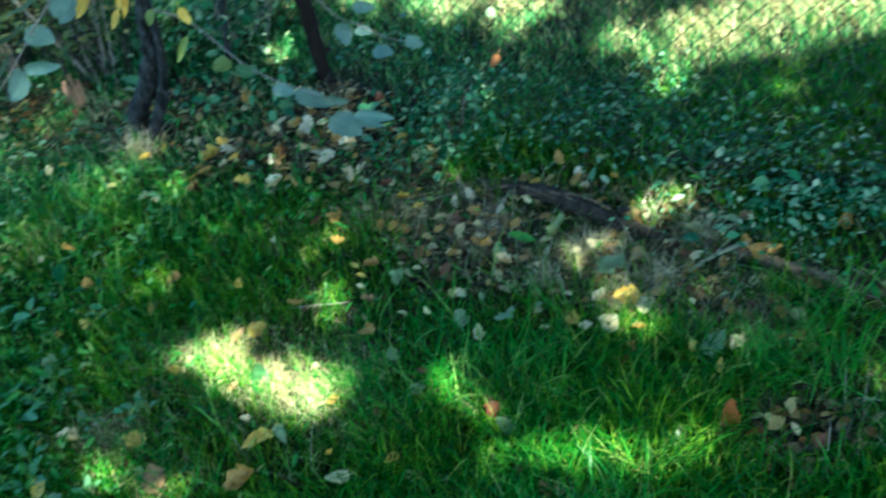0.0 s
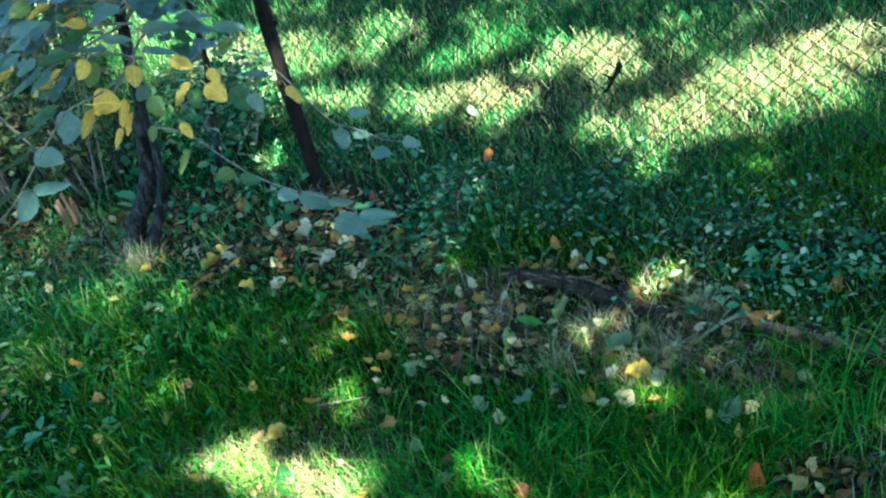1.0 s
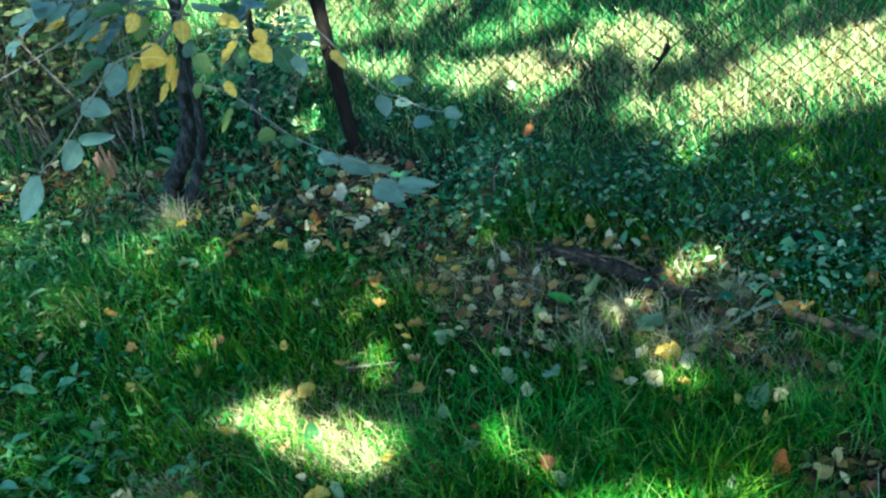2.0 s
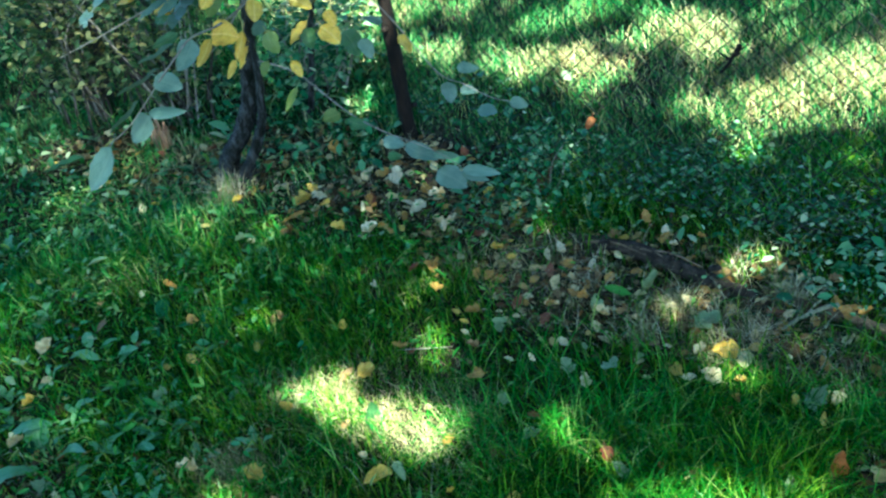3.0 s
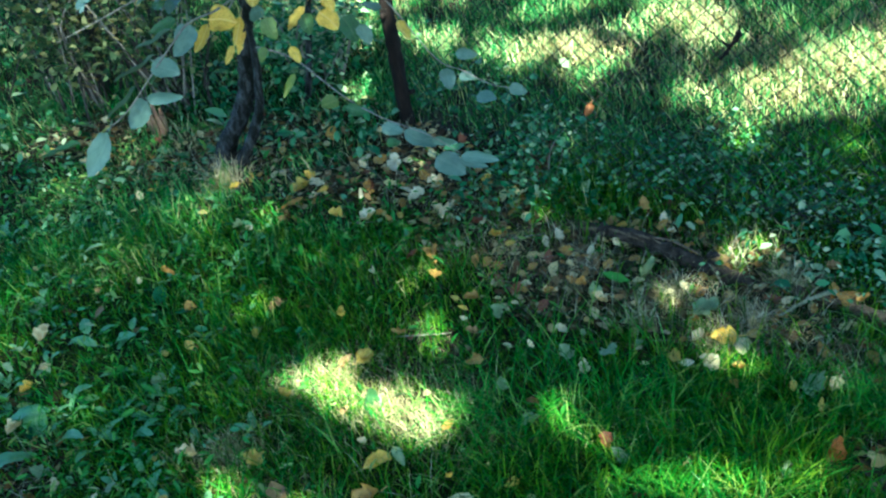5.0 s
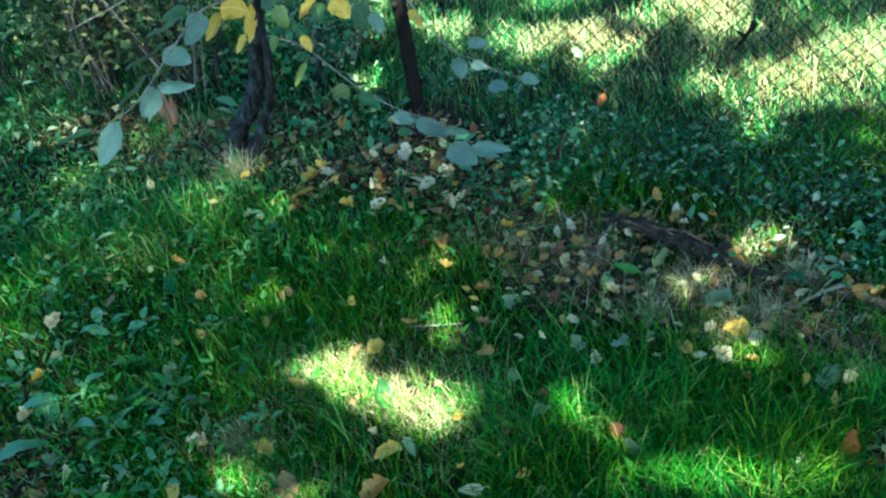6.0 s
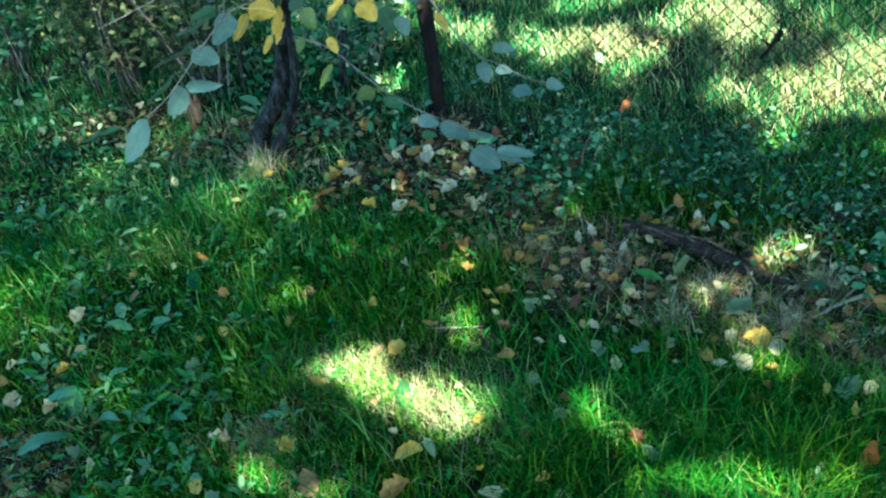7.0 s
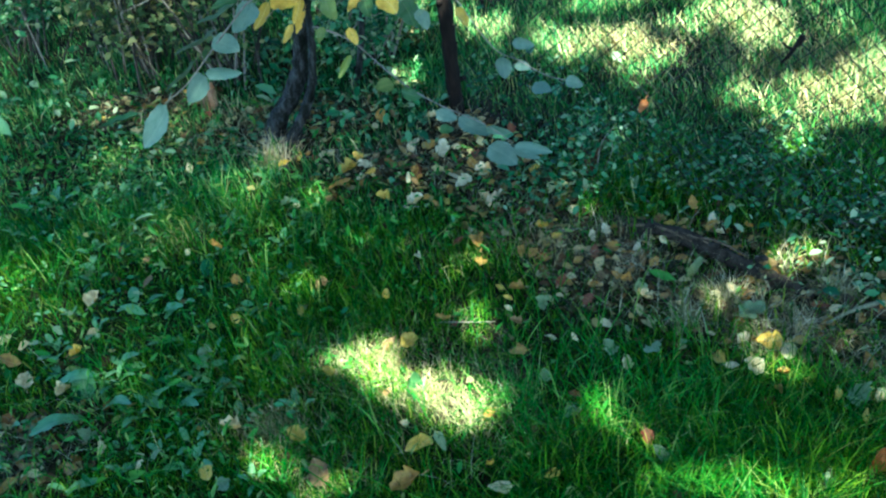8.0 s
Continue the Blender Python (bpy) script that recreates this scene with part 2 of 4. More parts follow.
def smooth_line(points, n):
    """n points along a soft curve through the given ones."""
    p = [Vector(q) for q in points]
    p = [p[0] * 2 - p[1]] + p + [p[-1] * 2 - p[-2]]
    out = []
    for j in range(n):
        s = j / (n - 1) * (len(p) - 3)
        i = min(int(s), len(p) - 4)
        u = s - i
        a, b, c, d = p[i:i + 4]
        out.append(0.5 * ((2 * b) + (c - a) * u + (2 * a - 5 * b + 4 * c - d) * u * u + (3 * b - a - 3 * c + d) * u ** 3))
    return out


def part(name, me, parent, label=""):
    ob = new(name, me)
    ob.parent = parent
    if label:
        tagged(ob, label)
    return ob


def tube_part(name, points, r0, r1, mat, parent, label="", n=14, sides=8, rough=0.12, seed=0):
    line = smooth_line(points, n)
    v, f = tube_data(line, [r0 + (r1 - r0) * i / (n - 1) for i in range(n)], sides, rough, seed)
    return part(name, mesh_from(name, v, f, mat), parent, label)


def leaf_mesh(name, mat, wide=0.62, curl=0.15, fold=0.12, twist=0.0, tip=1.0, seed=0, ragged=0.16, crumple=0.0):
    """A leaf one unit long from its stalk along +y, its face to +z, cupped and curled, with an uneven edge."""
    rnd = random.Random(seed)
    rows, verts, uv, faces = 11, [], [], []
    for i in range(rows):
        t = i / (rows - 1)
        w = wide / 2 * math.sin(math.pi * min(1, 0.04 + 0.96 * t) ** (0.75 * tip)) ** 0.62 if 0 < i < rows - 1 else 0.008
        z = curl * (t - 0.3) ** 2 * 1.6 + 0.02 * math.sin(9 * t + seed)
        for s in (-1, 0, 1):
            k = w * (1 + ragged * (rnd.random() - 0.5) - (1.2 * ragged - 0.19) * (ragged > 0.3 and rnd.random() < 0.18))
            verts.append((s * k + 0.04 * math.sin(4 * t + seed), t, z + abs(s) * fold * w / 0.3 * (0.6 + 0.8 * rnd.random()) + s * twist * (t - 0.5) * w + crumple * rnd.uniform(-1, 1)))
            uv.append((0.5 + s * w / wide, t))
    for i in range(rows - 1):
        for k in (0, 1):
            a = i * 3 + k
            faces.append((a, a + 1, a + 4, a + 3))
    stalk = len(verts)
    for x, y, z in ((-0.012, 0, 0.0), (0.012, 0, 0.0), (0.012, -0.28, 0.04), (-0.012, -0.28, 0.04)):
        verts.append((x, y, z))
        uv.append((0.5, 0.0))
    faces.append((stalk, stalk + 1, stalk + 2, stalk + 3))
    return mesh_from(name, verts, faces, mat, uv)


def blades(name, xy, height, width, lean, mat, lift=0.0, droop=1.0):
    """Grass blades as one mesh: each bends over from its root, in its own direction. lean: 0 upright, 1 lying."""
    n = len(xy)
    z = ground_z(xy[:, 0], xy[:, 1]) - 0.004 + lift
    a = RNG.uniform(0, 2 * np.pi, n)
    out = np.stack([np.cos(a), np.sin(a)], -1)
    face = a + np.pi / 2 + RNG.normal(0, 0.5, n)
    wv = np.stack([np.cos(face), np.sin(face)], -1) * (width / 2)[:, None]
    verts = np.zeros((n, 7, 3), np.float32)
    for i, (t, k) in enumerate(((0.0, 0.8), (0.35, 1.0), (0.7, 0.7), (1.0, 0.0))):
        bend = lean * (0.35 * t + 0.65 * t * t * droop)
        r = height * bend
        h = height * (t * np.sqrt(np.clip(1 - (lean * (0.35 + 0.65 * t * droop) * 0.8) ** 2, 0.02, 1)))
        c = np.stack([xy[:, 0] + out[:, 0] * r, xy[:, 1] + out[:, 1] * r, z + h], -1)
        if i < 3:
            verts[:, 2 * i] = c
            verts[:, 2 * i + 1] = c
            verts[:, 2 * i, :2] -= wv * k
            verts[:, 2 * i + 1, :2] += wv * k
        else:
            verts[:, 6] = c
    tri = np.array([(0, 1, 3), (0, 3, 2), (2, 3, 5), (2, 5, 4), (4, 5, 6)])
    faces = (tri[None] + 7 * np.arange(n)[:, None, None]).reshape(-1, 3)
    return new(name, big_mesh(name, verts.reshape(-1, 3), faces, mat))


def leaf_cloud(name, centres, size, mat, flat=0.3, wide=0.6):
    """Many small leaves in one mesh, each a folded six-sided blade. flat: 1 lies level, 0 turned any way."""
    n = len(centres)
    q = RNG.normal(size=(n, 3))
    q[:, 2] = np.abs(q[:, 2]) * (1 - flat) + flat * 4
    nrm = q / np.linalg.norm(q, axis=1)[:, None]
    d = RNG.normal(size=(n, 3))
    d -= nrm * (d * nrm).sum(1)[:, None]
    d /= np.linalg.norm(d, axis=1)[:, None]
    s = np.cross(nrm, d)
    L = size[:, None]
    W = L * wide / 2
    v = np.stack([centres - d * L / 2,
                  centres - d * L * 0.15 + s * W + nrm * L * 0.1, centres + d * L * 0.22 + s * W * 0.8 + nrm * L * 0.08,
                  centres + d * L / 2 - nrm * L * 0.05,
                  centres + d * L * 0.22 - s * W * 0.8 + nrm * L * 0.08, centres - d * L * 0.15 - s * W + nrm * L * 0.1], 1)
    tri = np.array([(0, 1, 2), (0, 2, 3), (0, 3, 4), (0, 4, 5)])
    faces = (tri[None] + 6 * np.arange(n)[:, None, None]).reshape(-1, 3)
    return big_mesh(name, v.reshape(-1, 3), faces, mat)


def rot_to(normal, yaw):
    """Turn a leaf so that its face looks along normal, spun by yaw."""
    q = Vector((0, 0, 1)).rotation_difference(Vector(normal).normalized())
    return q.to_matrix().to_4x4() @ Matrix.Rotation(yaw, 4, "Z")


# ---- ground ----
def make_ground():
    xs = np.concatenate([[-400, -120, -40, -15, -7, -4.5], np.linspace(-3.2, 3.2, 140), [4.5, 7, 15, 40, 120, 400]])
    ys = np.concatenate([[-400, -120, -40, -15, -6, -2.5, -1], np.linspace(0.2, 6.5, 140), [8, 11, 18, 40, 120, 400]])
    gx, gy = np.meshgrid(xs, ys)
    near = (np.abs(gx) < 3.5) & (gy > 0) & (gy < 7)
    z = ground_z(gx, gy) + near * RNG.normal(0, 0.004, gx.shape)
    v = np.stack([gx, gy, z], -1).reshape(-1, 3)
    nx, ny = len(xs), len(ys)
    i = np.arange(ny - 1)[:, None] * nx + np.arange(nx - 1)[None]
    f = np.concatenate([np.stack([i, i + 1, i + nx + 1], -1).reshape(-1, 3), np.stack([i, i + nx + 1, i + nx], -1).reshape(-1, 3)])
    tagged(new("ground", big_mesh("ground", v, f, SOIL)), "dark moist garden soil under grass on a gentle bank", "ground", kind="structure")


make_ground()


# ---- where things grow ----
def ellipse(x, y, cx, cy, rx, ry, turn=0.0):
    c, s = math.cos(turn), math.sin(turn)
    dx, dy = x - cx, y - cy
    return ((dx * c + dy * s) / rx) ** 2 + ((-dx * s + dy * c) / ry) ** 2


def wobble(x, y, k=1.0):
    return 0.5 + 0.25 * np.sin(6 * k * x + 2.2 * k * y + 1) + 0.25 * np.sin(-4.1 * k * x + 7 * k * y)


def bare(x, y):
    """1 on the trodden, litter-covered strip below the fence and round the tree, 0 on the lawn."""
    e = np.minimum.reduce([ellipse(x, y, 0.36, 1.84, 0.66, 0.25, -0.62), ellipse(x, y, 0.66, 1.55, 0.24, 0.16, -0.5),
                           ellipse(x, y, -0.70, 2.64, 0.48, 0.20, 0.1), ellipse(x, y, -0.16, 2.3, 0.42, 0.22, -0.4),
                           ellipse(x, y, -1.12, 1.42, 0.22, 0.14, 0.0), ellipse(x, y, 0.74, 1.47, 0.16, 0.09, -0.5), ellipse(x, y, 0.98, 1.51, 0.30, 0.055, -0.6), ellipse(x, y, 0.78, 1.15, 0.16, 0.1, 0.0), ellipse(x, y, -0.11, 2.54, 0.14, 0.11, 0.0), ellipse(x, y, 0.16, 2.2, 0.28, 0.10, -0.6), ellipse(x, y, -1.3, 2.84, 0.34, 0.13, 0.15)])
    return np.clip(1.6 - e - 0.8 * wobble(x, y, 2.0), 0, 1)


def scatter(n, x0, x1, y0, y1):
    return np.stack([RNG.uniform(x0, x1, n), RNG.uniform(y0, y1, n)], -1)


def in_view(p, pad=0.15):
    return (p[:, 0] > -0.42 * p[:, 1] - 0.75 - pad) & (p[:, 0] < 0.58 * p[:, 1] + 0.45 + pad)


def tufts(n, per, x0, x1, y0, y1, spread):
    """Points gathered in tufts."""
    c = scatter(n // per, x0, x1, y0, y1)
    p = np.repeat(c, per, axis=0) + RNG.normal(0, spread, (n // per * per, 2))
    return p


def make_grass():
    near = np.concatenate([tufts(120000, 14, -2.2, 2.2, 0.85, 2.3, 0.014), scatter(70000, -2.2, 2.2, 0.85, 2.3)])
    near = near[in_view(near)]
    x, y = near.T
    keep = RNG.random(len(near)) > bare(x, y) * 0.86
    left = ellipse(x, y, -1.2, 1.8, 0.6, 0.8) < 1
    keep &= ~(left & (RNG.random(len(near)) < 0.3))
    keep &= ~((ellipse(x, y, 1.0, 1.72, 0.34, 0.13, -0.45) < 1) & (RNG.random(len(near)) < 0.7))
    # green thinned under the near sun pools so that pale dry straw brightens them
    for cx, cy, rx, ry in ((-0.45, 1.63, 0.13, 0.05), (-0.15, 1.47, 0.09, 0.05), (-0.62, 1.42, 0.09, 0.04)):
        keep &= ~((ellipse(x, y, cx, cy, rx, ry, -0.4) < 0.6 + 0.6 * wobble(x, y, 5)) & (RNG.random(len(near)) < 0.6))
    near = near[keep]
    x, y = near.T
    tall = np.clip(1.2 - ellipse(x, y, 0.42, 1.17, 0.5, 0.15, -0.25), 0, 1)
    h = (0.022 + 0.055 * RNG.random(len(near)) ** 2) * (0.5 + 1.0 * wobble(x, y)) * (1 + 1.4 * tall * wobble(x, y, 2.3) ** 0.7)
    tagged(blades("lawn_grass", near, h, RNG.uniform(0.0014, 0.0036, len(near)) * (1 + 0.35 * tall), RNG.beta(2, 1.5, len(near)), GRASS),
           "rough green lawn grass with some dry blades", "grass", kind="stuff")
    # long arching blades that stand out of the sward
    long = np.concatenate([tufts(5600, 7, -2.0, 1.8, 0.9, 2.2, 0.02), tufts(3600, 9, -0.1, 0.95, 1.0, 1.45, 0.018), scatter(1800, -2.0, 1.8, 0.9, 2.4)])
    long = long[in_view(long)]
    long = long[(RNG.random(len(long)) > bare(*long.T) * 0.95) & (ellipse(*long.T, 1.0, 1.68, 0.4, 0.2, -0.45) > 1)]
    n = len(long)
    tagged(blades("long_grass", long, RNG.uniform(0.07, 0.15, n) * (0.6 + 0.7 * wobble(*long.T, 1.4)), RNG.uniform(0.0018, 0.0038, n), RNG.uniform(0.45, 1.1, n), LONG_GRASS),
           "long arching grass blades standing out of the lawn", "grass", kind="stuff")
    far = np.concatenate([tufts(190000, 16, -3.4, 4.2, 2.1, 6.6, 0.028), scatter(110000, -3.4, 4.2, 2.1, 6.6)])
    far = far[in_view(far, 0.3)]
    x, y = far.T
    keep = RNG.random(len(far)) < np.clip(1.5 * (2.4 / y) ** 1.2, 0, 1)
    keep &= RNG.random(len(far)) > np.minimum(bare(x, y) * 1.15, 0.96)
    left = (y < fence_y(x)) | (x < -0.25)
    keep &= ~(left & (RNG.random(len(far)) < 0.3))
    far = far[keep]
    x, y = far.T
    h = (0.03 + 0.075 * RNG.random(len(far)) ** 2) * (0.6 + 0.8 * wobble(x, y))
    tagged(blades("meadow_grass", far, h, RNG.uniform(0.0018, 0.0042, len(far)), RNG.beta(2, 2, len(far)), MEADOW),
           "longer unmown green grass beyond the wire fence", "grass", kind="stuff")
    rest = scatter(70000, -8, 8, -5, 12)
    rest = rest[~((rest[:, 1] > 0.9) & (rest[:, 1] < 6.4) & in_view(rest, 0.2))]
    rest = rest[np.hypot(rest[:, 0] - 0.15, rest[:, 1]) > 0.4]
    tagged(blades("outer_grass", rest, RNG.uniform(0.06, 0.14, len(rest)), RNG.uniform(0.01, 0.02, len(rest)), RNG.beta(2, 2, len(rest)), GRASS),
           "green grass round the edges of the garden", "grass", kind="stuff")


make_grass()


def make_straw():
    # real dry tufts, plus extra straw whose pale colour brightens the sun pools
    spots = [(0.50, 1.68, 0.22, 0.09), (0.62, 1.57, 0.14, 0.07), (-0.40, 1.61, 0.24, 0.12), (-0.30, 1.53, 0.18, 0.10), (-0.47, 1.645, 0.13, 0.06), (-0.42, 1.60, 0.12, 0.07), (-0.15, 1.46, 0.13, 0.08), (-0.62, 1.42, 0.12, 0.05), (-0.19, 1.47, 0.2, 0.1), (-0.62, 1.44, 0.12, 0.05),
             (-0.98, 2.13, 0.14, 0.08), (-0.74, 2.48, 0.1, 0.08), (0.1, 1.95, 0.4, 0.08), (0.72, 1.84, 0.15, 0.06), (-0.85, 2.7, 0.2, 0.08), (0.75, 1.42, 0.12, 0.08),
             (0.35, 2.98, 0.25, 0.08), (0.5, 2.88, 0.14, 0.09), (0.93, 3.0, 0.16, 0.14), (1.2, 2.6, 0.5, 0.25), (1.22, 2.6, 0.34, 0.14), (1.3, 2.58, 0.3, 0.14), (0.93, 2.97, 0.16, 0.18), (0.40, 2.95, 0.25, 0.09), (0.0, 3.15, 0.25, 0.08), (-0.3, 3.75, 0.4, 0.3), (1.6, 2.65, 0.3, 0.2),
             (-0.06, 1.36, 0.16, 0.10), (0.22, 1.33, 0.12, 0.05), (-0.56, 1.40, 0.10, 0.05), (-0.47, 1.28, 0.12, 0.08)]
    pts = []
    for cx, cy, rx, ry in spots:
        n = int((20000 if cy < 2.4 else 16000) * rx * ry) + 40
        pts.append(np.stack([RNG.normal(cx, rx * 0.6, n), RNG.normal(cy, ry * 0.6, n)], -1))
    pts.append(scatter(1500, -1.8, 1.6, 0.9, 3.0))
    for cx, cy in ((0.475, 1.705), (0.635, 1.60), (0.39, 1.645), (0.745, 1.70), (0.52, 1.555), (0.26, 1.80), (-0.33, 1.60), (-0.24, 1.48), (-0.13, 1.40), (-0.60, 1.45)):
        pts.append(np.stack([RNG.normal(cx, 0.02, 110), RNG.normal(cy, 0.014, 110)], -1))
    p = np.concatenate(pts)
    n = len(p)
    # wider blades beyond the fence, so the straw there looks more brightly lit
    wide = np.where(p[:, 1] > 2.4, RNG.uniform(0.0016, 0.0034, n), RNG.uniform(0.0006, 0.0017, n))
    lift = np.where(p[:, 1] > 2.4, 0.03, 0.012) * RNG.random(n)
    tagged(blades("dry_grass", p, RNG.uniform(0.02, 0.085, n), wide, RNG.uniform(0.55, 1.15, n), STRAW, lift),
           "bleached dry grass lying in tufts, laid thicker to brighten the sun pools", "dry grass", kind="stuff")
    p = scatter(60000, -1.7, 1.3, 1.05, 3.0)
    p = p[(RNG.random(len(p)) < 0.01 + 0.55 * bare(*p.T) ** 1.5) & (p[:, 1] < fence_y(p[:, 0]) + 0.1) & (ellipse(*p.T, 0.46, 1.9, 0.30, 0.04, -0.73) > 1)]
    n = len(p)
    tagged(blades("thatch", p, RNG.uniform(0.025, 0.10, n), RNG.uniform(0.0007, 0.0017, n), RNG.uniform(0.75, 1.2, n), THATCH, 0.018 * RNG.random(n)),
           "grey matted dead grass stems over bare soil", "dry grass", kind="stuff")
    p = np.stack([RNG.normal(-0.705, 0.024, 170), RNG.normal(2.47, 0.018, 170)], -1)
    clumps = np.concatenate([np.stack([RNG.normal(cx, 0.014, k), RNG.normal(cy, 0.010, k)], -1) for cx, cy, k in
                             ((0.642, 1.585, 70), (0.498, 1.724, 60), (0.782, 1.686, 60), (0.398, 1.652, 40), (0.512, 1.541, 40), (0.30, 1.86, 30), (0.56, 1.65, 30))])
    n = len(clumps)
    tagged(blades("bleached_grass", clumps, RNG.uniform(0.03, 0.075, n), RNG.uniform(0.0009, 0.002, n), RNG.uniform(0.7, 1.25, n), BLEACHED, 0.012),
           "flattened clumps of bleached dead grass in the litter", "dry grass", kind="stuff")
    tagged(blades("straw_tuft", p, RNG.uniform(0.05, 0.15, 170), RNG.uniform(0.0016, 0.0034, 170), RNG.uniform(0.3, 1.15, 170), BLEACHED, 0.0),
           "pale tuft of dry grass at the foot of the tree", "dry grass", kind="stuff")


make_straw()


# ---- wire fence ----
def make_fence():
    fence = tagged(new("chain_link_fence"), "rusty chain-link wire fence with an iron post", "fence")
    x0, y0 = -0.115, 2.635
    fence.location = (x0, y0, 0)
    step, rise, rows_up = 0.0232, 0.0214, 56
    kinds = []
    for flip in (0, 1):
        pts = []
        for j in range(rows_up + 1):
            s = (j + flip) % 2
            pts.append((step * s, 0, 0.012 + rise * j))
            if j < rows_up:
                pts.append((step * 0.5, 0.002 * (2 * s - 1), 0.012 + rise * (j + 0.5)))
        v, f = tube_data(pts, [0.00135] * len(pts), 4)
        kinds.append(mesh_from("wire", v, f, WIRE))
    u, line = 0.02, []
    for k in range(124):
        slope = -0.98 + 0.44 * u
        sag = 0.006 * math.sin(u * 2.9) + 0.004 * math.sin(u * 6.3 + 1)
        at = (u, float(fence_y(x0 + u)) - y0 + sag, float(ground_z(x0 + u, fence_y(x0 + u))) - 0.005)
        line.append(at)
        ob = part("wire", kinds[k % 2], fence)
        ob.matrix_basis = Matrix.Translation(at) @ Matrix.Rotation(math.atan(slope), 4, "Z") @ Matrix.Rotation(0.012 * math.sin(u * 9), 4, "Y")
        u += step / math.hypot(1, slope)
    for z in (0.05, 1.2):
        tube_part("tension_wire", [(x, y, g + z + 0.006 * math.sin(3 * x)) for x, y, g in line[::8]], 0.0016, 0.0016, WIRE, fence, n=60, sides=4, rough=0)
    zb = float(ground_z(x0, y0))
    tube_part("post", [(-0.018, 0.0, zb - 0.15), (-0.012, 0.005, zb + 0.1), (-0.006, 0.01, zb + 0.3), (0.0, 0.02, zb + 0.5), (0.012, 0.04, zb + 0.75), (0.02, 0.06, zb + 1.25)], 0.024, 0.021, RUST, fence,
              "dark rusty iron post", n=34, sides=14, rough=0.16, seed=3)
    for h, a in ((0.12, 0.3), (0.38, 2.0), (0.55, 0.5), (0.82, 2.4)):
        c = Vector((0.018 * h - 0.012, 0.04 * h, zb + h))
        o = Vector((math.cos(a), -math.sin(a), 0.15))
        tube_part("weld_stub", [c, c + o * 0.03, c + o * 0.042], 0.011, 0.006, RUST, fence, n=4, sides=6)
    return fence


make_fence()

# the leaf and the twist of wire caught in the mesh
caught = tagged(new("caught_leaf", leaf_mesh("caught_leaf", RUSTY, 0.55, 0.5, 0.3, seed=4)), "curled orange dead leaf caught in the wire fence", "leaf")
caught.matrix_world = Matrix.Translation((0.399, 2.174, 0.597)) @ Matrix.Rotation(radians(60), 4, "X") @ Matrix.Rotation(2.6, 4, "Z") @ Matrix.Scale(0.04, 4)


def make_twist():
    ob = tagged(new("twisted_scrap"), "blackened scrap of bent wire and bark hooked on the fence", "scrap")
    ob.location, ob.scale = (0.706, 1.970, 0.769), (0.62, 0.62, 0.62)
    tube_part("hook", [(-0.035, 0.0, -0.045), (-0.012, -0.006, -0.015), (0.008, -0.008, 0.012), (0.03, 0, 0.03), (0.036, 0, 0.055)], 0.006, 0.013, RUST, ob, n=10, sides=6, rough=0.3, seed=1)
    tube_part("spur", [(0.004, -0.006, 0.006), (-0.016, -0.004, 0.018), (-0.03, 0, 0.034)], 0.006, 0.003, RUST, ob, n=6, sides=6, rough=0.3, seed=2)
    tube_part("hanger", [(0.036, 0, 0.05), (0.04, 0, 0.068), (0.036, 0, 0.082)], 0.004, 0.002, RUST, ob, n=6, sides=5)


make_twist()


# ---- the small tree by the fence ----
LIVE_KINDS = [leaf_mesh("leaf", LIVE, 0.5 + 0.05 * s, 0.1, 0.08, seed=s, twist=0.1 * s - 0.2) for s in range(5)]
DARK_KINDS = [leaf_mesh("leaf", LIVE_DARK, 0.62, 0.12, 0.1, seed=s + 10) for s in range(3)]
GOLD_KINDS = [leaf_mesh("leaf", YELLOW, 0.68, 0.2, 0.15, seed=s + 20, twist=0.2) for s in range(4)]
LIME_KINDS = [leaf_mesh("leaf", LIME, 0.62, 0.15, 0.12, seed=s + 30) for s in range(2)]


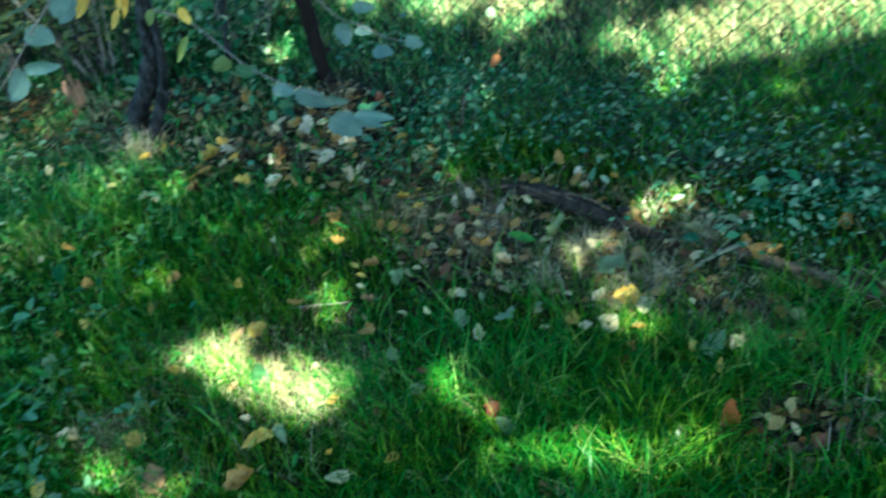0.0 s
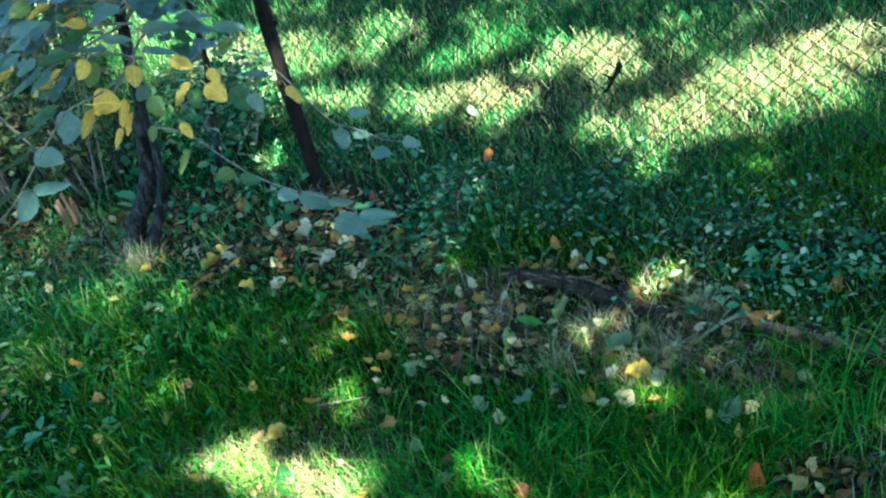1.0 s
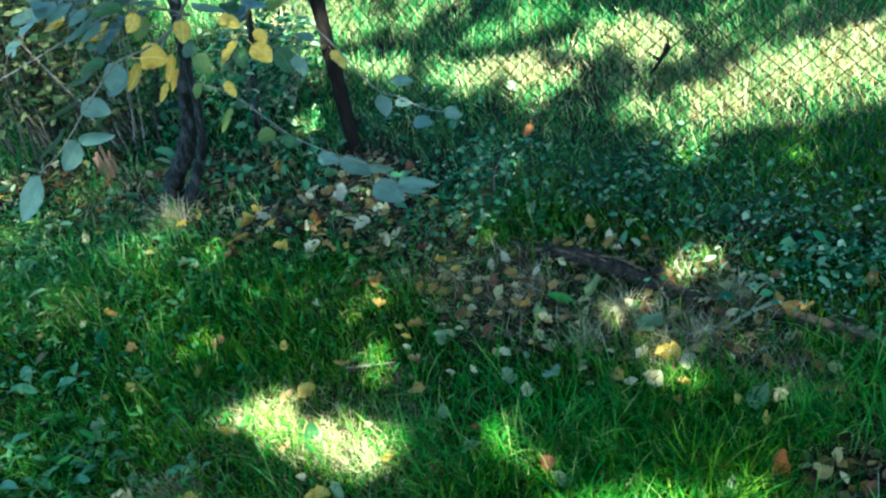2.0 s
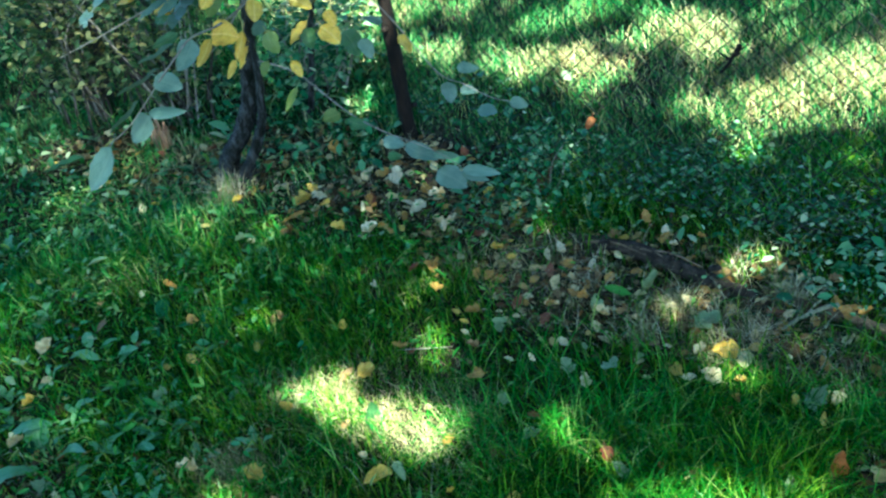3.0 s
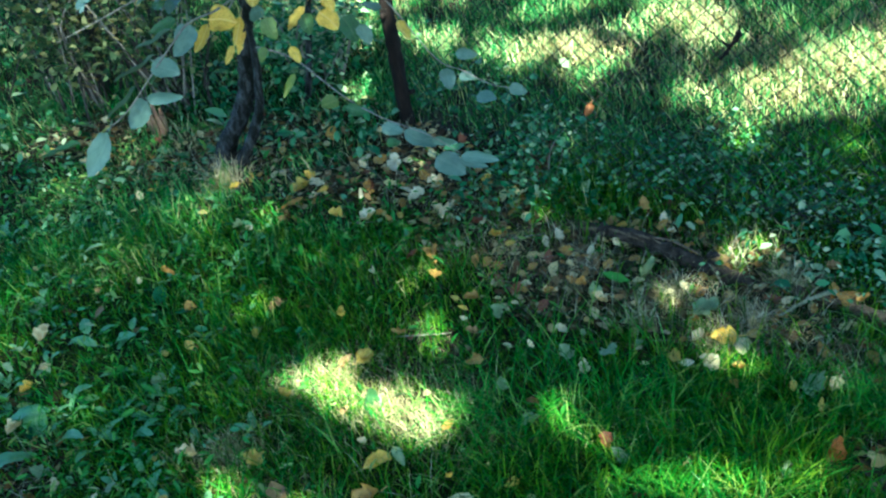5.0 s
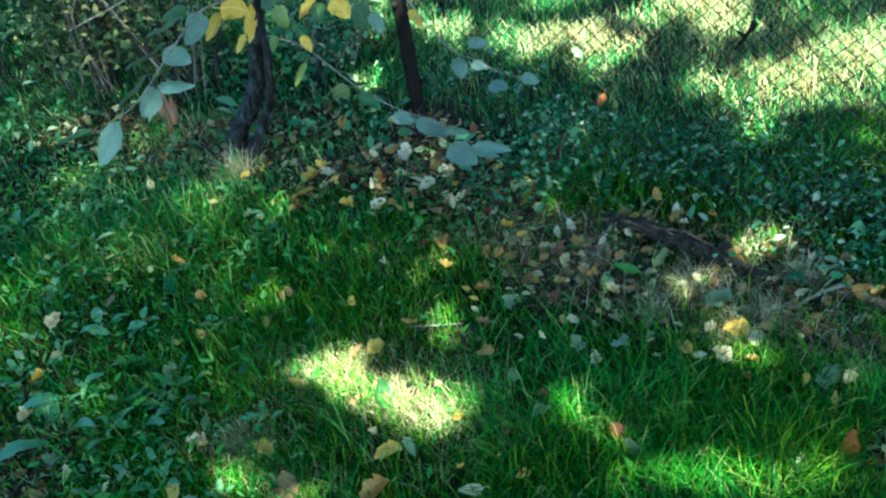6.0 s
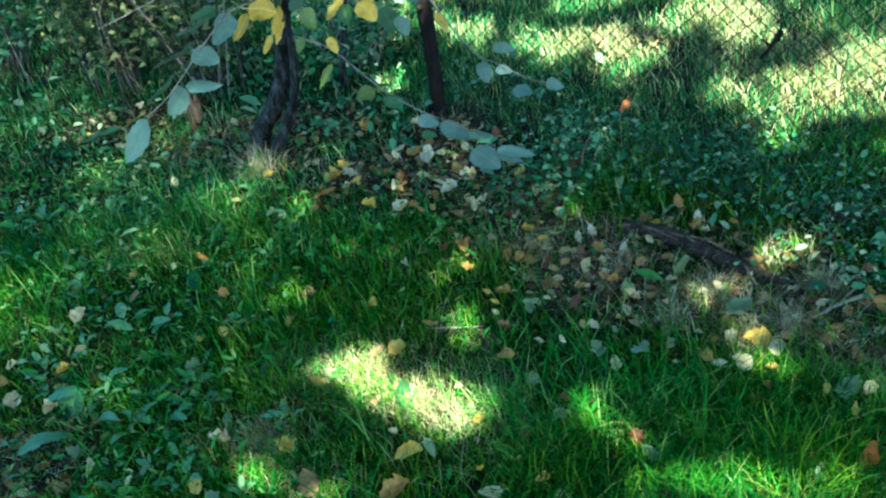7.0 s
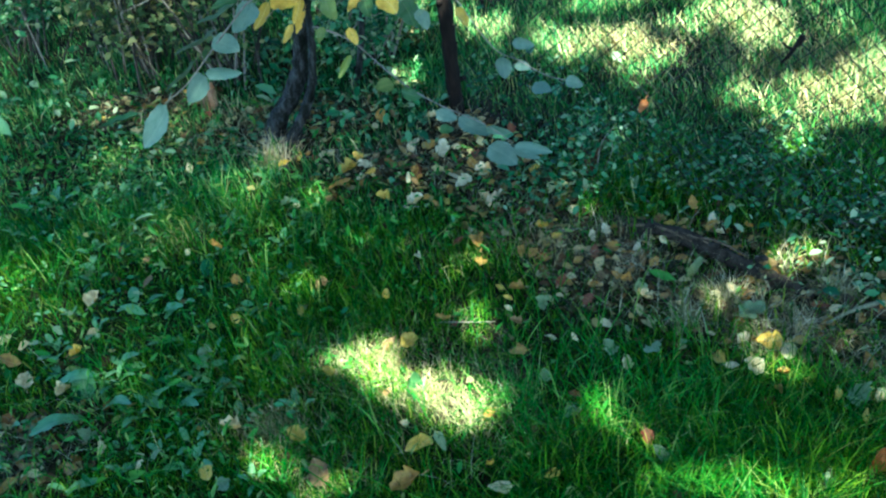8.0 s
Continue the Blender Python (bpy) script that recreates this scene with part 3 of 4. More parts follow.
def make_tree():
    rnd = random.Random(5)
    tree = tagged(new("small_tree"), "young fruit tree with twisted dark trunk, greyish leaves turning yellow", "tree")
    zb = float(ground_z(-0.71, 2.56))
    part_of = lambda *a, **k: tube_part(*a, **k)
    part_of("trunk", [(-0.735, 2.56, zb - 0.08), (-0.722, 2.55, zb + 0.02), (-0.708, 2.54, 0.495), (-0.682, 2.53, 0.544), (-0.631, 2.53, 0.605), (-0.589, 2.53, 0.674), (-0.568, 2.53, 0.74), (-0.548, 2.52, 0.81),
                      (-0.515, 2.51, 0.89), (-0.495, 2.5, 0.972), (-0.482, 2.5, 1.052), (-0.462, 2.5, 1.143), (-0.40, 2.5, 1.6), (-0.36, 2.6, 2.3)],
            0.034, 0.009, BARK, tree, "dark furrowed bark with grey ridges", n=60, sides=16, rough=0.26, seed=8)
    part_of("stem", [(-0.675, 2.51, zb - 0.06), (-0.664, 2.5, zb + 0.03), (-0.625, 2.49, 0.516), (-0.582, 2.485, 0.581), (-0.549, 2.48, 0.647), (-0.524, 2.48, 0.743), (-0.512, 2.48, 0.812), (-0.505, 2.5, 0.9), (-0.44, 2.52, 1.2)],
            0.022, 0.007, BARK, tree, "thin stem twined round the trunk", n=40, sides=12, rough=0.2, seed=9)
    part_of("stem", [(-0.50, 2.9, float(ground_z(-0.5, 2.9)) - 0.05), (-0.438, 2.85, 0.595), (-0.387, 2.85, 0.795), (-0.354, 2.85, 0.945), (-0.32, 2.85, 1.5)],
            0.013, 0.009, BARK, tree, "thin dark sucker behind the trunk", n=20, sides=8, seed=10)
    for k in range(5):
        a = 0.4 + k * 1.15
        root = [(-0.715, 2.555, zb + 0.06), (-0.715 + 0.06 * math.cos(a), 2.555 + 0.06 * math.sin(a), zb + 0.015), (-0.715 + 0.13 * math.cos(a), 2.555 + 0.13 * math.sin(a), zb - 0.02)]
        part_of("root", root, 0.018, 0.008, BARK, tree, n=8, sides=8, rough=0.15, seed=20 + k)

    def spray(points, r0, leaves, label=""):
        """A hanging twig with its leaves: (how far along, side, size, kind)."""
        twig = part_of("branch", points, r0, 0.0012, TWIG, tree, label, n=22, sides=6, rough=0.08)
        line = smooth_line(points, 60)
        for u, side, size, kinds, tilt, hang, *given in leaves:
            i = int(u * 59)
            d = (line[min(i + 1, 59)] - line[max(i - 1, 0)]).normalized()
            flat = Vector((d.x, d.y, 0)).normalized()
            lat = Vector((-flat.y, flat.x, 0)) * side
            way = (flat * 0.55 + lat * 0.9 + Vector((0, 0, -hang))).normalized()
            nrm = (Vector((0, 0, 1)) * tilt + Vector((0.1, -0.9, 0.35)) * (1 - tilt) + Vector((rnd.gauss(0, 0.15), rnd.gauss(0, 0.15), 0)))
            if given:
                way, nrm = Vector(given[0]).normalized(), Vector(given[1])
            nrm = (nrm - way * nrm.dot(way)).normalized()
            xax = way.cross(nrm)
            ob = part("leaf", rnd.choice(kinds), twig)
            m = Matrix((xax, way, nrm)).transposed().to_4x4()
            ob.matrix_basis = Matrix.Translation(line[i] + way * size * 0.26) @ m @ Matrix.Scale(size, 4)
        return twig

    L, D, Y, P = LIVE_KINDS, DARK_KINDS, GOLD_KINDS, LIME_KINDS

    def leafy(points, r0, leaves, label=""):
        """A twig with its leaves: (stalk end, tip, width, turn about its length, kind); untilted, a leaf faces up and towards the path."""
        twig = part_of("branch", points, r0, 0.0011, TWIG, tree, label, n=26, sides=6, rough=0.08)
        for base, tip, wide, turn, kinds in leaves:
            base, way = Vector(base), Vector(tip) - Vector(base)
            size = way.length
            way.normalize()
            nrm = Vector((0.12, -0.75, 0.65)) + Vector((rnd.gauss(0, 0.1), 0, rnd.gauss(0, 0.1)))
            nrm = (nrm - way * nrm.dot(way)).normalized()
            nrm.rotate(Matrix.Rotation(radians(turn + rnd.gauss(0, 22 if kinds is Y else 8)), 3, way))
            m = Matrix((way.cross(nrm), way, nrm)).transposed().to_4x4()
            ob = part("leaf", rnd.choice(kinds), twig)
            ob.matrix_basis = Matrix.Translation(base) @ m @ Matrix.Diagonal((wide / 0.62, size, size, 1))
        return twig

    # the two low twigs that hang before the trunk
    leafy([(-0.49, 2.48, 1.03), (-0.454, 2.42, 1.029), (-0.517, 2.27, 1.012), (-0.574, 2.16, 1.021), (-0.623, 2.13, 0.986), (-0.674, 2.1, 0.943), (-0.723, 2.08, 0.899), (-0.777, 2.06, 0.856), (-0.83, 2.04, 0.83)], 0.0036,
          [((-0.575, 2.160, 1.017), (-0.611, 2.148, 0.955), 0.055, 0, L), ((-0.677, 2.109, 0.958), (-0.623, 2.097, 0.913), 0.061, 0, L),
           ((-0.723, 2.097, 0.874), (-0.623, 2.085, 0.864), 0.038, 25, L), ((-0.722, 2.100, 0.859), (-0.787, 2.088, 0.809), 0.068, 0, L),
           ((-0.827, 2.043, 0.824), (-0.912, 2.031, 0.719), 0.057, 10, L), ((-0.886, 2.005, 0.826), (-0.993, 1.993, 0.801), 0.025, 30, D),
           ((-0.615, 2.136, 1.019), (-0.714, 2.124, 0.982), 0.031, 66, L), ((-0.667, 2.113, 0.970), (-0.786, 2.101, 0.919), 0.036, 62, L),
           ((-0.730, 2.085, 0.911), (-0.824, 2.073, 0.840), 0.035, 66, L)],
          "long hanging twig with blue-grey leaves")
    leafy([(-0.50, 2.47, 0.83), (-0.472, 2.42, 0.84), (-0.378, 2.34, 0.819), (-0.299, 2.25, 0.77), (-0.232, 2.15, 0.745), (-0.181, 2.08, 0.734), (-0.135, 2.04, 0.718), (-0.089, 2.01, 0.703), (-0.03, 1.98, 0.678), (0.03, 1.96, 0.63)], 0.003,
          [((-0.154, 2.063, 0.697), (-0.105, 2.051, 0.669), 0.040, 0, L), ((-0.099, 2.034, 0.685), (-0.030, 2.022, 0.625), 0.053, 0, L),
           ((-0.032, 1.998, 0.664), (0.031, 1.986, 0.649), 0.032, 68, L), ((-0.030, 1.994, 0.616), (0.033, 1.982, 0.555), 0.062, 0, L),
           ((0.033, 1.961, 0.623), (0.125, 1.949, 0.594), 0.031, 20, L), ((0.027, 1.963, 0.614), (0.094, 1.951, 0.580), 0.028, 30, L),
           ((-0.238, 2.109, 0.743), (-0.183, 2.097, 0.726), 0.033, 0, D), ((-0.154, 2.059, 0.645), (-0.113, 2.047, 0.647), 0.025, 10, D),
           ((-0.266, 2.190, 0.739), (-0.313, 2.178, 0.727), 0.041, 0, P)],
          "thin hanging twig with blue-grey leaves at its end")
    # a third twig hangs beside the post
    leafy([(-0.2, 2.42, 1.05), (-0.09, 2.34, 0.92), (0.009, 2.260, 0.773), (0.073, 2.200, 0.749), (0.143, 2.140, 0.718), (0.219, 2.090, 0.711)], 0.0022,
          [((0.036, 2.200, 0.763), (0.029, 2.188, 0.707), 0.048, 0, L), ((0.064, 2.200, 0.738), (0.102, 2.188, 0.721), 0.031, 10, L), ((0.063, 2.260, 0.773), (0.123, 2.248, 0.767), 0.027, 20, L),
           ((0.098, 2.130, 0.698), (0.147, 2.118, 0.682), 0.044, 0, L), ((0.183, 2.100, 0.716), (0.228, 2.088, 0.703), 0.027, 20, L)],
          "thin twig with a few blue-grey leaves")
    # yellowing cluster in front of the trunk
    leafy([(-0.47, 2.48, 1.03), (-0.50, 2.38, 1.0), (-0.53, 2.29, 0.97), (-0.575, 2.25, 0.94)], 0.004,
          [((-0.553, 2.270, 0.988), (-0.478, 2.258, 0.970), 0.064, 0, Y), ((-0.558, 2.270, 0.977), (-0.611, 2.258, 0.915), 0.027, 0, Y),
           ((-0.473, 2.278, 0.979), (-0.506, 2.266, 0.911), 0.024, 20, Y), ((-0.472, 2.280, 0.937), (-0.498, 2.268, 0.879), 0.025, -20, Y),
           ((-0.511, 2.278, 0.906), (-0.543, 2.266, 0.861), 0.020, 0, Y), ((-0.417, 2.280, 1.054), (-0.435, 2.268, 1.000), 0.040, 0, Y),
           ((-0.517, 2.268, 1.101), (-0.553, 2.256, 1.061), 0.035, 0, Y), ((-0.304, 2.295, 0.967), (-0.353, 2.283, 0.911), 0.031, 0, Y),
           ((-0.270, 2.299, 0.947), (-0.233, 2.287, 0.892), 0.049, 0, Y), ((-0.368, 2.292, 0.871), (-0.352, 2.280, 0.825), 0.028, 0, Y),
           ((-0.415, 2.284, 0.962), (-0.400, 2.272, 0.902), 0.045, 0, P), ((-0.330, 2.290, 1.037), (-0.281, 2.278, 0.997), 0.036, 0, Y),
           ((-0.247, 2.300, 0.984), (-0.233, 2.288, 0.940), 0.031, 0, Y), ((-0.435, 2.286, 0.885), (-0.454, 2.274, 0.847), 0.025, 0, P),
           ((-0.378, 2.294, 0.794), (-0.423, 2.282, 0.735), 0.020, 0, P),
           ((-0.074, 2.300, 0.881), (-0.058, 2.288, 0.826), 0.032, 0, Y)], "twig with yellow leaves")
    leafy([(-0.46, 2.46, 1.12), (-0.56, 2.36, 1.11), (-0.68, 2.25, 1.09), (-0.80, 2.2, 1.06), (-0.92, 2.18, 1.03)], 0.004,
          [((-0.623, 2.330, 0.952), (-0.690, 2.318, 0.897), 0.050, 0, L), ((-0.320, 2.330, 0.939), (-0.309, 2.318, 0.885), 0.042, 0, D),
           ((-0.222, 2.330, 0.910), (-0.190, 2.318, 0.841), 0.059, 0, D), ((-0.176, 2.330, 0.882), (-0.162, 2.318, 0.825), 0.040, 0, L),
           ((-0.201, 2.330, 1.077), (-0.120, 2.318, 1.044), 0.036, 10, L), ((-0.396, 2.330, 1.074), (-0.309, 2.318, 1.037), 0.021, 20, L),
           ((-0.377, 2.330, 1.119), (-0.278, 2.318, 1.102), 0.032, 10, L), ((-0.478, 2.330, 1.127), (-0.404, 2.318, 1.100), 0.029, 20, L),
           ((-0.633, 2.200, 1.218), (-0.542, 2.188, 1.222), 0.033, 0, L), ((-0.499, 2.330, 1.162), (-0.565, 2.318, 1.138), 0.040, 0, D),
           ((-0.494, 2.200, 1.224), (-0.536, 2.188, 1.201), 0.033, 0, D), ((-0.605, 2.200, 1.147), (-0.661, 2.188, 1.123), 0.027, 20, L),
           ((-0.593, 2.200, 1.124), (-0.694, 2.188, 1.075), 0.030, 20, L), ((-0.584, 2.200, 1.109), (-0.648, 2.188, 1.078), 0.031, 0, L),
           ((-0.633, 2.200, 1.171), (-0.701, 2.188, 1.139), 0.027, 30, L), ((-0.478, 2.330, 1.097), (-0.548, 2.318, 1.113), 0.027, 30, L),
           ((-0.522, 2.200, 1.139), (-0.603, 2.188, 1.130), 0.030, 0, D), ((-0.616, 2.200, 1.027), (-0.686, 2.188, 1.002), 0.030, 0, D),
           ((-0.518, 2.330, 1.075), (-0.557, 2.318, 1.021), 0.049, 0, P), ((-0.223, 2.330, 1.116), (-0.287, 2.318, 1.121), 0.029, 0, L),
           ((-0.438, 2.330, 0.947), (-0.442, 2.318, 0.992), 0.037, 0, L), ((-0.302, 2.330, 1.089), (-0.263, 2.318, 1.056), 0.032, 10, D),
           ((-0.210, 2.330, 1.020), (-0.156, 2.318, 1.025), 0.033, 0, P), ((-0.112, 2.330, 0.913), (-0.162, 2.318, 0.940), 0.028, 10, L),
           ((-0.559, 2.200, 1.273), (-0.611, 2.188, 1.253), 0.037, 0, P), ((-0.465, 2.330, 1.209), (-0.403, 2.318, 1.178), 0.035, 0, L)], "spreading twig of blue-grey and green leaves")
    # spreading upper sprays
    for k in range(20):
        a = rnd.uniform(2.0, 6.2)
        h = rnd.uniform(1.02, 1.32)
        p0 = Vector((-0.45 + rnd.uniform(-0.03, 0.03), 2.46, h))
        out = Vector((math.cos(a) * rnd.uniform(0.5, 1.0), math.sin(a) * rnd.uniform(0.25, 0.7), 0))
        reach = rnd.uniform(0.35, 0.75)
        pts = [p0, p0 + out * reach * 0.35 + Vector((0, 0, 0.05)), p0 + out * reach * 0.7 + Vector((0, 0, 0.03)), p0 + out * reach + Vector((0, 0, -0.06))]
        pts[3].z = max(pts[3].z, 1.0)
        pts[2].z = max(pts[2].z, 1.02)
        lv = []
        for j in range(rnd.randint(7, 11)):
            kind = L if rnd.random() < 0.72 else (D if rnd.random() < 0.6 else Y)
            lv.append((rnd.uniform(0.3, 1.0), rnd.choice((-1, 1)), rnd.uniform(0.05, 0.085), kind, rnd.uniform(0.3, 0.95), rnd.uniform(0.0, 0.6)))
        spray(pts, 0.0045, lv)


make_tree()


# ---- shrubs behind the tree ----
def make_shrub(x, y, wide, high, stems, leaves, label, mat, seed, twig=DARK_TWIG, size=0.03, low=0.1, thick=1.0, bow=0.05):
    rnd = random.Random(seed)
    zb = float(ground_z(x, y))
    shrub = tagged(new("shrub"), label, "shrub")
    shrub.location = (x, y, zb)
    tips = []
    for k in range(stems):
        a, r = rnd.uniform(0, 6.28), rnd.uniform(0.3, 1.0) * wide
        b = Vector((rnd.gauss(0, wide * 0.18), rnd.gauss(0, wide * 0.18), 0))
        b.z = float(ground_z(x + b.x, y + b.y)) - zb - 0.02
        e = Vector((math.cos(a) * r, math.sin(a) * r, high * rnd.uniform(0.55, 1.0)))
        m = b.lerp(e, 0.5) + Vector((rnd.gauss(0, bow), rnd.gauss(0, bow), 1.6 * bow))
        tube_part("stem", [b, m, e], rnd.uniform(0.003, 0.007) * thick, 0.0012 * thick ** 0.5, TWIG if k % 4 == 0 else twig, shrub, n=9, sides=5, seed=k)
        tips += [b.lerp(m, u) for u in (0.5, 0.8)] + [m.lerp(e, u) for u in (0.1, 0.4, 0.7, 1.0)]
    t = np.array([tuple(p) for p in tips])
    c = t[RNG.integers(0, len(t), leaves)] + RNG.normal(0, 0.06, (leaves, 3))
    c = c[c[:, 2] > low]
    part("foliage", leaf_cloud("foliage", c, RNG.uniform(0.6, 1.3, len(c)) * size, mat, 0.25), shrub)
    return shrub


make_shrub(-1.3, 3.12, 0.4, 0.85, 48, 2800, "dense dark twiggy shrub with small leaves and bare stems", SHRUB_LEAF, 1)
make_shrub(-0.95, 3.0, 0.3, 0.7, 34, 1400, "tangled shrub of bare dark twigs", SHRUB_LEAF, 2)
make_shrub(-1.85, 3.4, 0.4, 0.6, 24, 2000, "loose shrub with yellowing green leaves", COVER, 3)
make_shrub(-0.45, 3.05, 0.28, 0.34, 16, 1500, "low leafy green shrub beside the iron post", COVER, 4, TWIG, 0.03, 0.02)
make_shrub(0.26, 2.24, 0.10, 0.20, 12, 420, "low weedy plant with reddish-brown stems", COVER, 8, RED_TWIG, 0.02, 0.0, 0.45, 0.02)
make_shrub(-1.5, 4.4, 0.5, 0.75, 24, 2200, "leafy green shrub behind the tree", COVER, 6)
make_shrub(-2.6, 4.8, 0.7, 1.1, 24, 2600, "leafy green shrub at the back of the garden", SHRUB_LEAF, 7)


# ---- weeds ----
def make_weed(x, y, size, seed, count=5, tall=0.6):
    rnd = random.Random(seed)
    weed = tagged(new("weed"), "broad-leaved green weed growing in the grass", "weed", group="lawn weeds")
    weed.location = (x, y, float(ground_z(x, y)))
    for k in range(count):
        a = 6.28 * k / count + rnd.uniform(-0.5, 0.5)
        way = Vector((math.cos(a), math.sin(a), rnd.uniform(0.25, 1.1) * tall)).normalized()
        nrm = Vector((0, 0, 1))
        nrm = (nrm - way * nrm.dot(way)).normalized()
        ob = part("leaf", rnd.choice(WEED_KINDS), weed)
        m = Matrix((way.cross(nrm), way, nrm)).transposed().to_4x4()
        ob.matrix_basis = Matrix.Translation(way * size * 0.3 + Vector((0, 0, 0.015))) @ m @ Matrix.Scale(size * rnd.uniform(0.7, 1.1), 4)
    return weed


WEED_KINDS = [leaf_mesh("leaf", WEED, w, -0.25, 0.1, seed=40 + i, tip=1.25) for i, w in enumerate((0.34, 0.45, 0.52))]
for i, (x, y, s) in enumerate([(-1.03, 1.63, 0.088), (-1.04, 1.52, 0.128), (-0.92, 1.50, 0.050), (-0.85, 1.51, 0.063), (-0.84, 1.64, 0.055), (-0.79, 1.62, 0.046), (-0.74, 1.63, 0.042), (-0.59, 1.68, 0.053), (-0.69, 1.81, 0.048), (-0.67, 1.57, 0.045),
                               (-0.67, 1.47, 0.048), (-0.77, 1.57, 0.053), (-0.96, 1.81, 0.084), (-0.94, 1.40, 0.034), (-0.76, 1.34, 0.050), (-0.95, 1.33, 0.071), (-0.90, 1.85, 0.047), (-1.19, 1.71, 0.046), (-0.91, 1.72, 0.041),
                               (-1.17, 2.35, 0.061), (-1.4, 2.34, 0.07), (-1.42, 2.2, 0.051), (-1.01, 1.85, 0.06), (-1.2, 2.08, 0.049), (0.45, 2.04, 0.046)]):
    make_weed(x, y, s, i, 2 + i % 3)
WRND = random.Random(77)
for i in range(120):
    x, y = WRND.uniform(-1.7, -0.5), WRND.uniform(1.15, 2.45)
    if x > -0.75 and WRND.random() < 0.5:
        x -= 0.6
    make_weed(x, y, WRND.uniform(0.022, 0.05), 100 + i, WRND.randint(2, 4), WRND.uniform(0.3, 1.4))


def make_cover():
    """Low leaves of creeping plants under the tree, along the foot of the fence and in the lawn."""
    groups = [(-0.45, 2.66, 0.35, 0.14, 170, 0.032), (-0.2, 2.5, 0.2, 0.10, 90, 0.032), (-1.1, 2.55, 0.35, 0.2, 180, 0.028), (1.02, 1.70, 0.3, 0.12, 500, 0.018), (0.62, 2.22, 0.28, 0.14, 800, 0.02),
              (0.95, 1.95, 0.3, 0.12, 650, 0.018), (0.3, 2.4, 0.25, 0.12, 450, 0.02), (0.2, 2.2, 0.3, 0.12, 260, 0.022), (1.1, 1.72, 0.2, 0.14, 400, 0.017), (-1.3, 2.2, 0.4, 0.4, 160, 0.024), (-0.9, 1.7, 0.4, 0.3, 90, 0.024),
              (0.0, 2.75, 0.3, 0.16, 260, 0.026), (-1.6, 2.9, 0.4, 0.3, 380, 0.028), (-0.6, 3.1, 0.4, 0.3, 700, 0.028)]
    blade_groups = [(-1.3, 2.5, 0.5, 0.35, 1500, 0.022), (-0.9, 1.9, 0.8, 0.6, 2600, 0.02), (-0.4, 2.1, 0.6, 0.3, 900, 0.018), (-0.9, 1.35, 0.5, 0.3, 900, 0.02)]
    for name, mat, sets, flat, wide, label in (("ground_cover", COVER, groups, 0.3, 0.52, "creeping blue-green leaves covering the ground"),
                                          ("lawn_herbs", HERB, blade_groups, 0.1, 0.30, "small narrow-leaved herbs among the lawn grass")):
        c, s = cover_points(sets)
        tagged(new(name, leaf_cloud(name, c, s, mat, flat, wide)), label, "ground cover", kind="stuff")


def cover_points(sets):
    c, s = [], []
    for x, y, rx, ry, n, size in sets:
        p = np.stack([RNG.normal(x, rx * 0.6, n), RNG.normal(y, ry * 0.6, n)], -1)
        z = ground_z(p[:, 0], p[:, 1]) + RNG.uniform(0.015, 0.07, n)
        c.append(np.column_stack([p, z]))
        s.append(np.exp(RNG.normal(-0.1, 0.4, n)) * size)
    c, s = np.concatenate(c), np.concatenate(s)
    clear = ellipse(c[:, 0], c[:, 1], -0.11, 2.53, 0.11, 0.11) > 1
    return c[clear], s[clear]


make_cover()


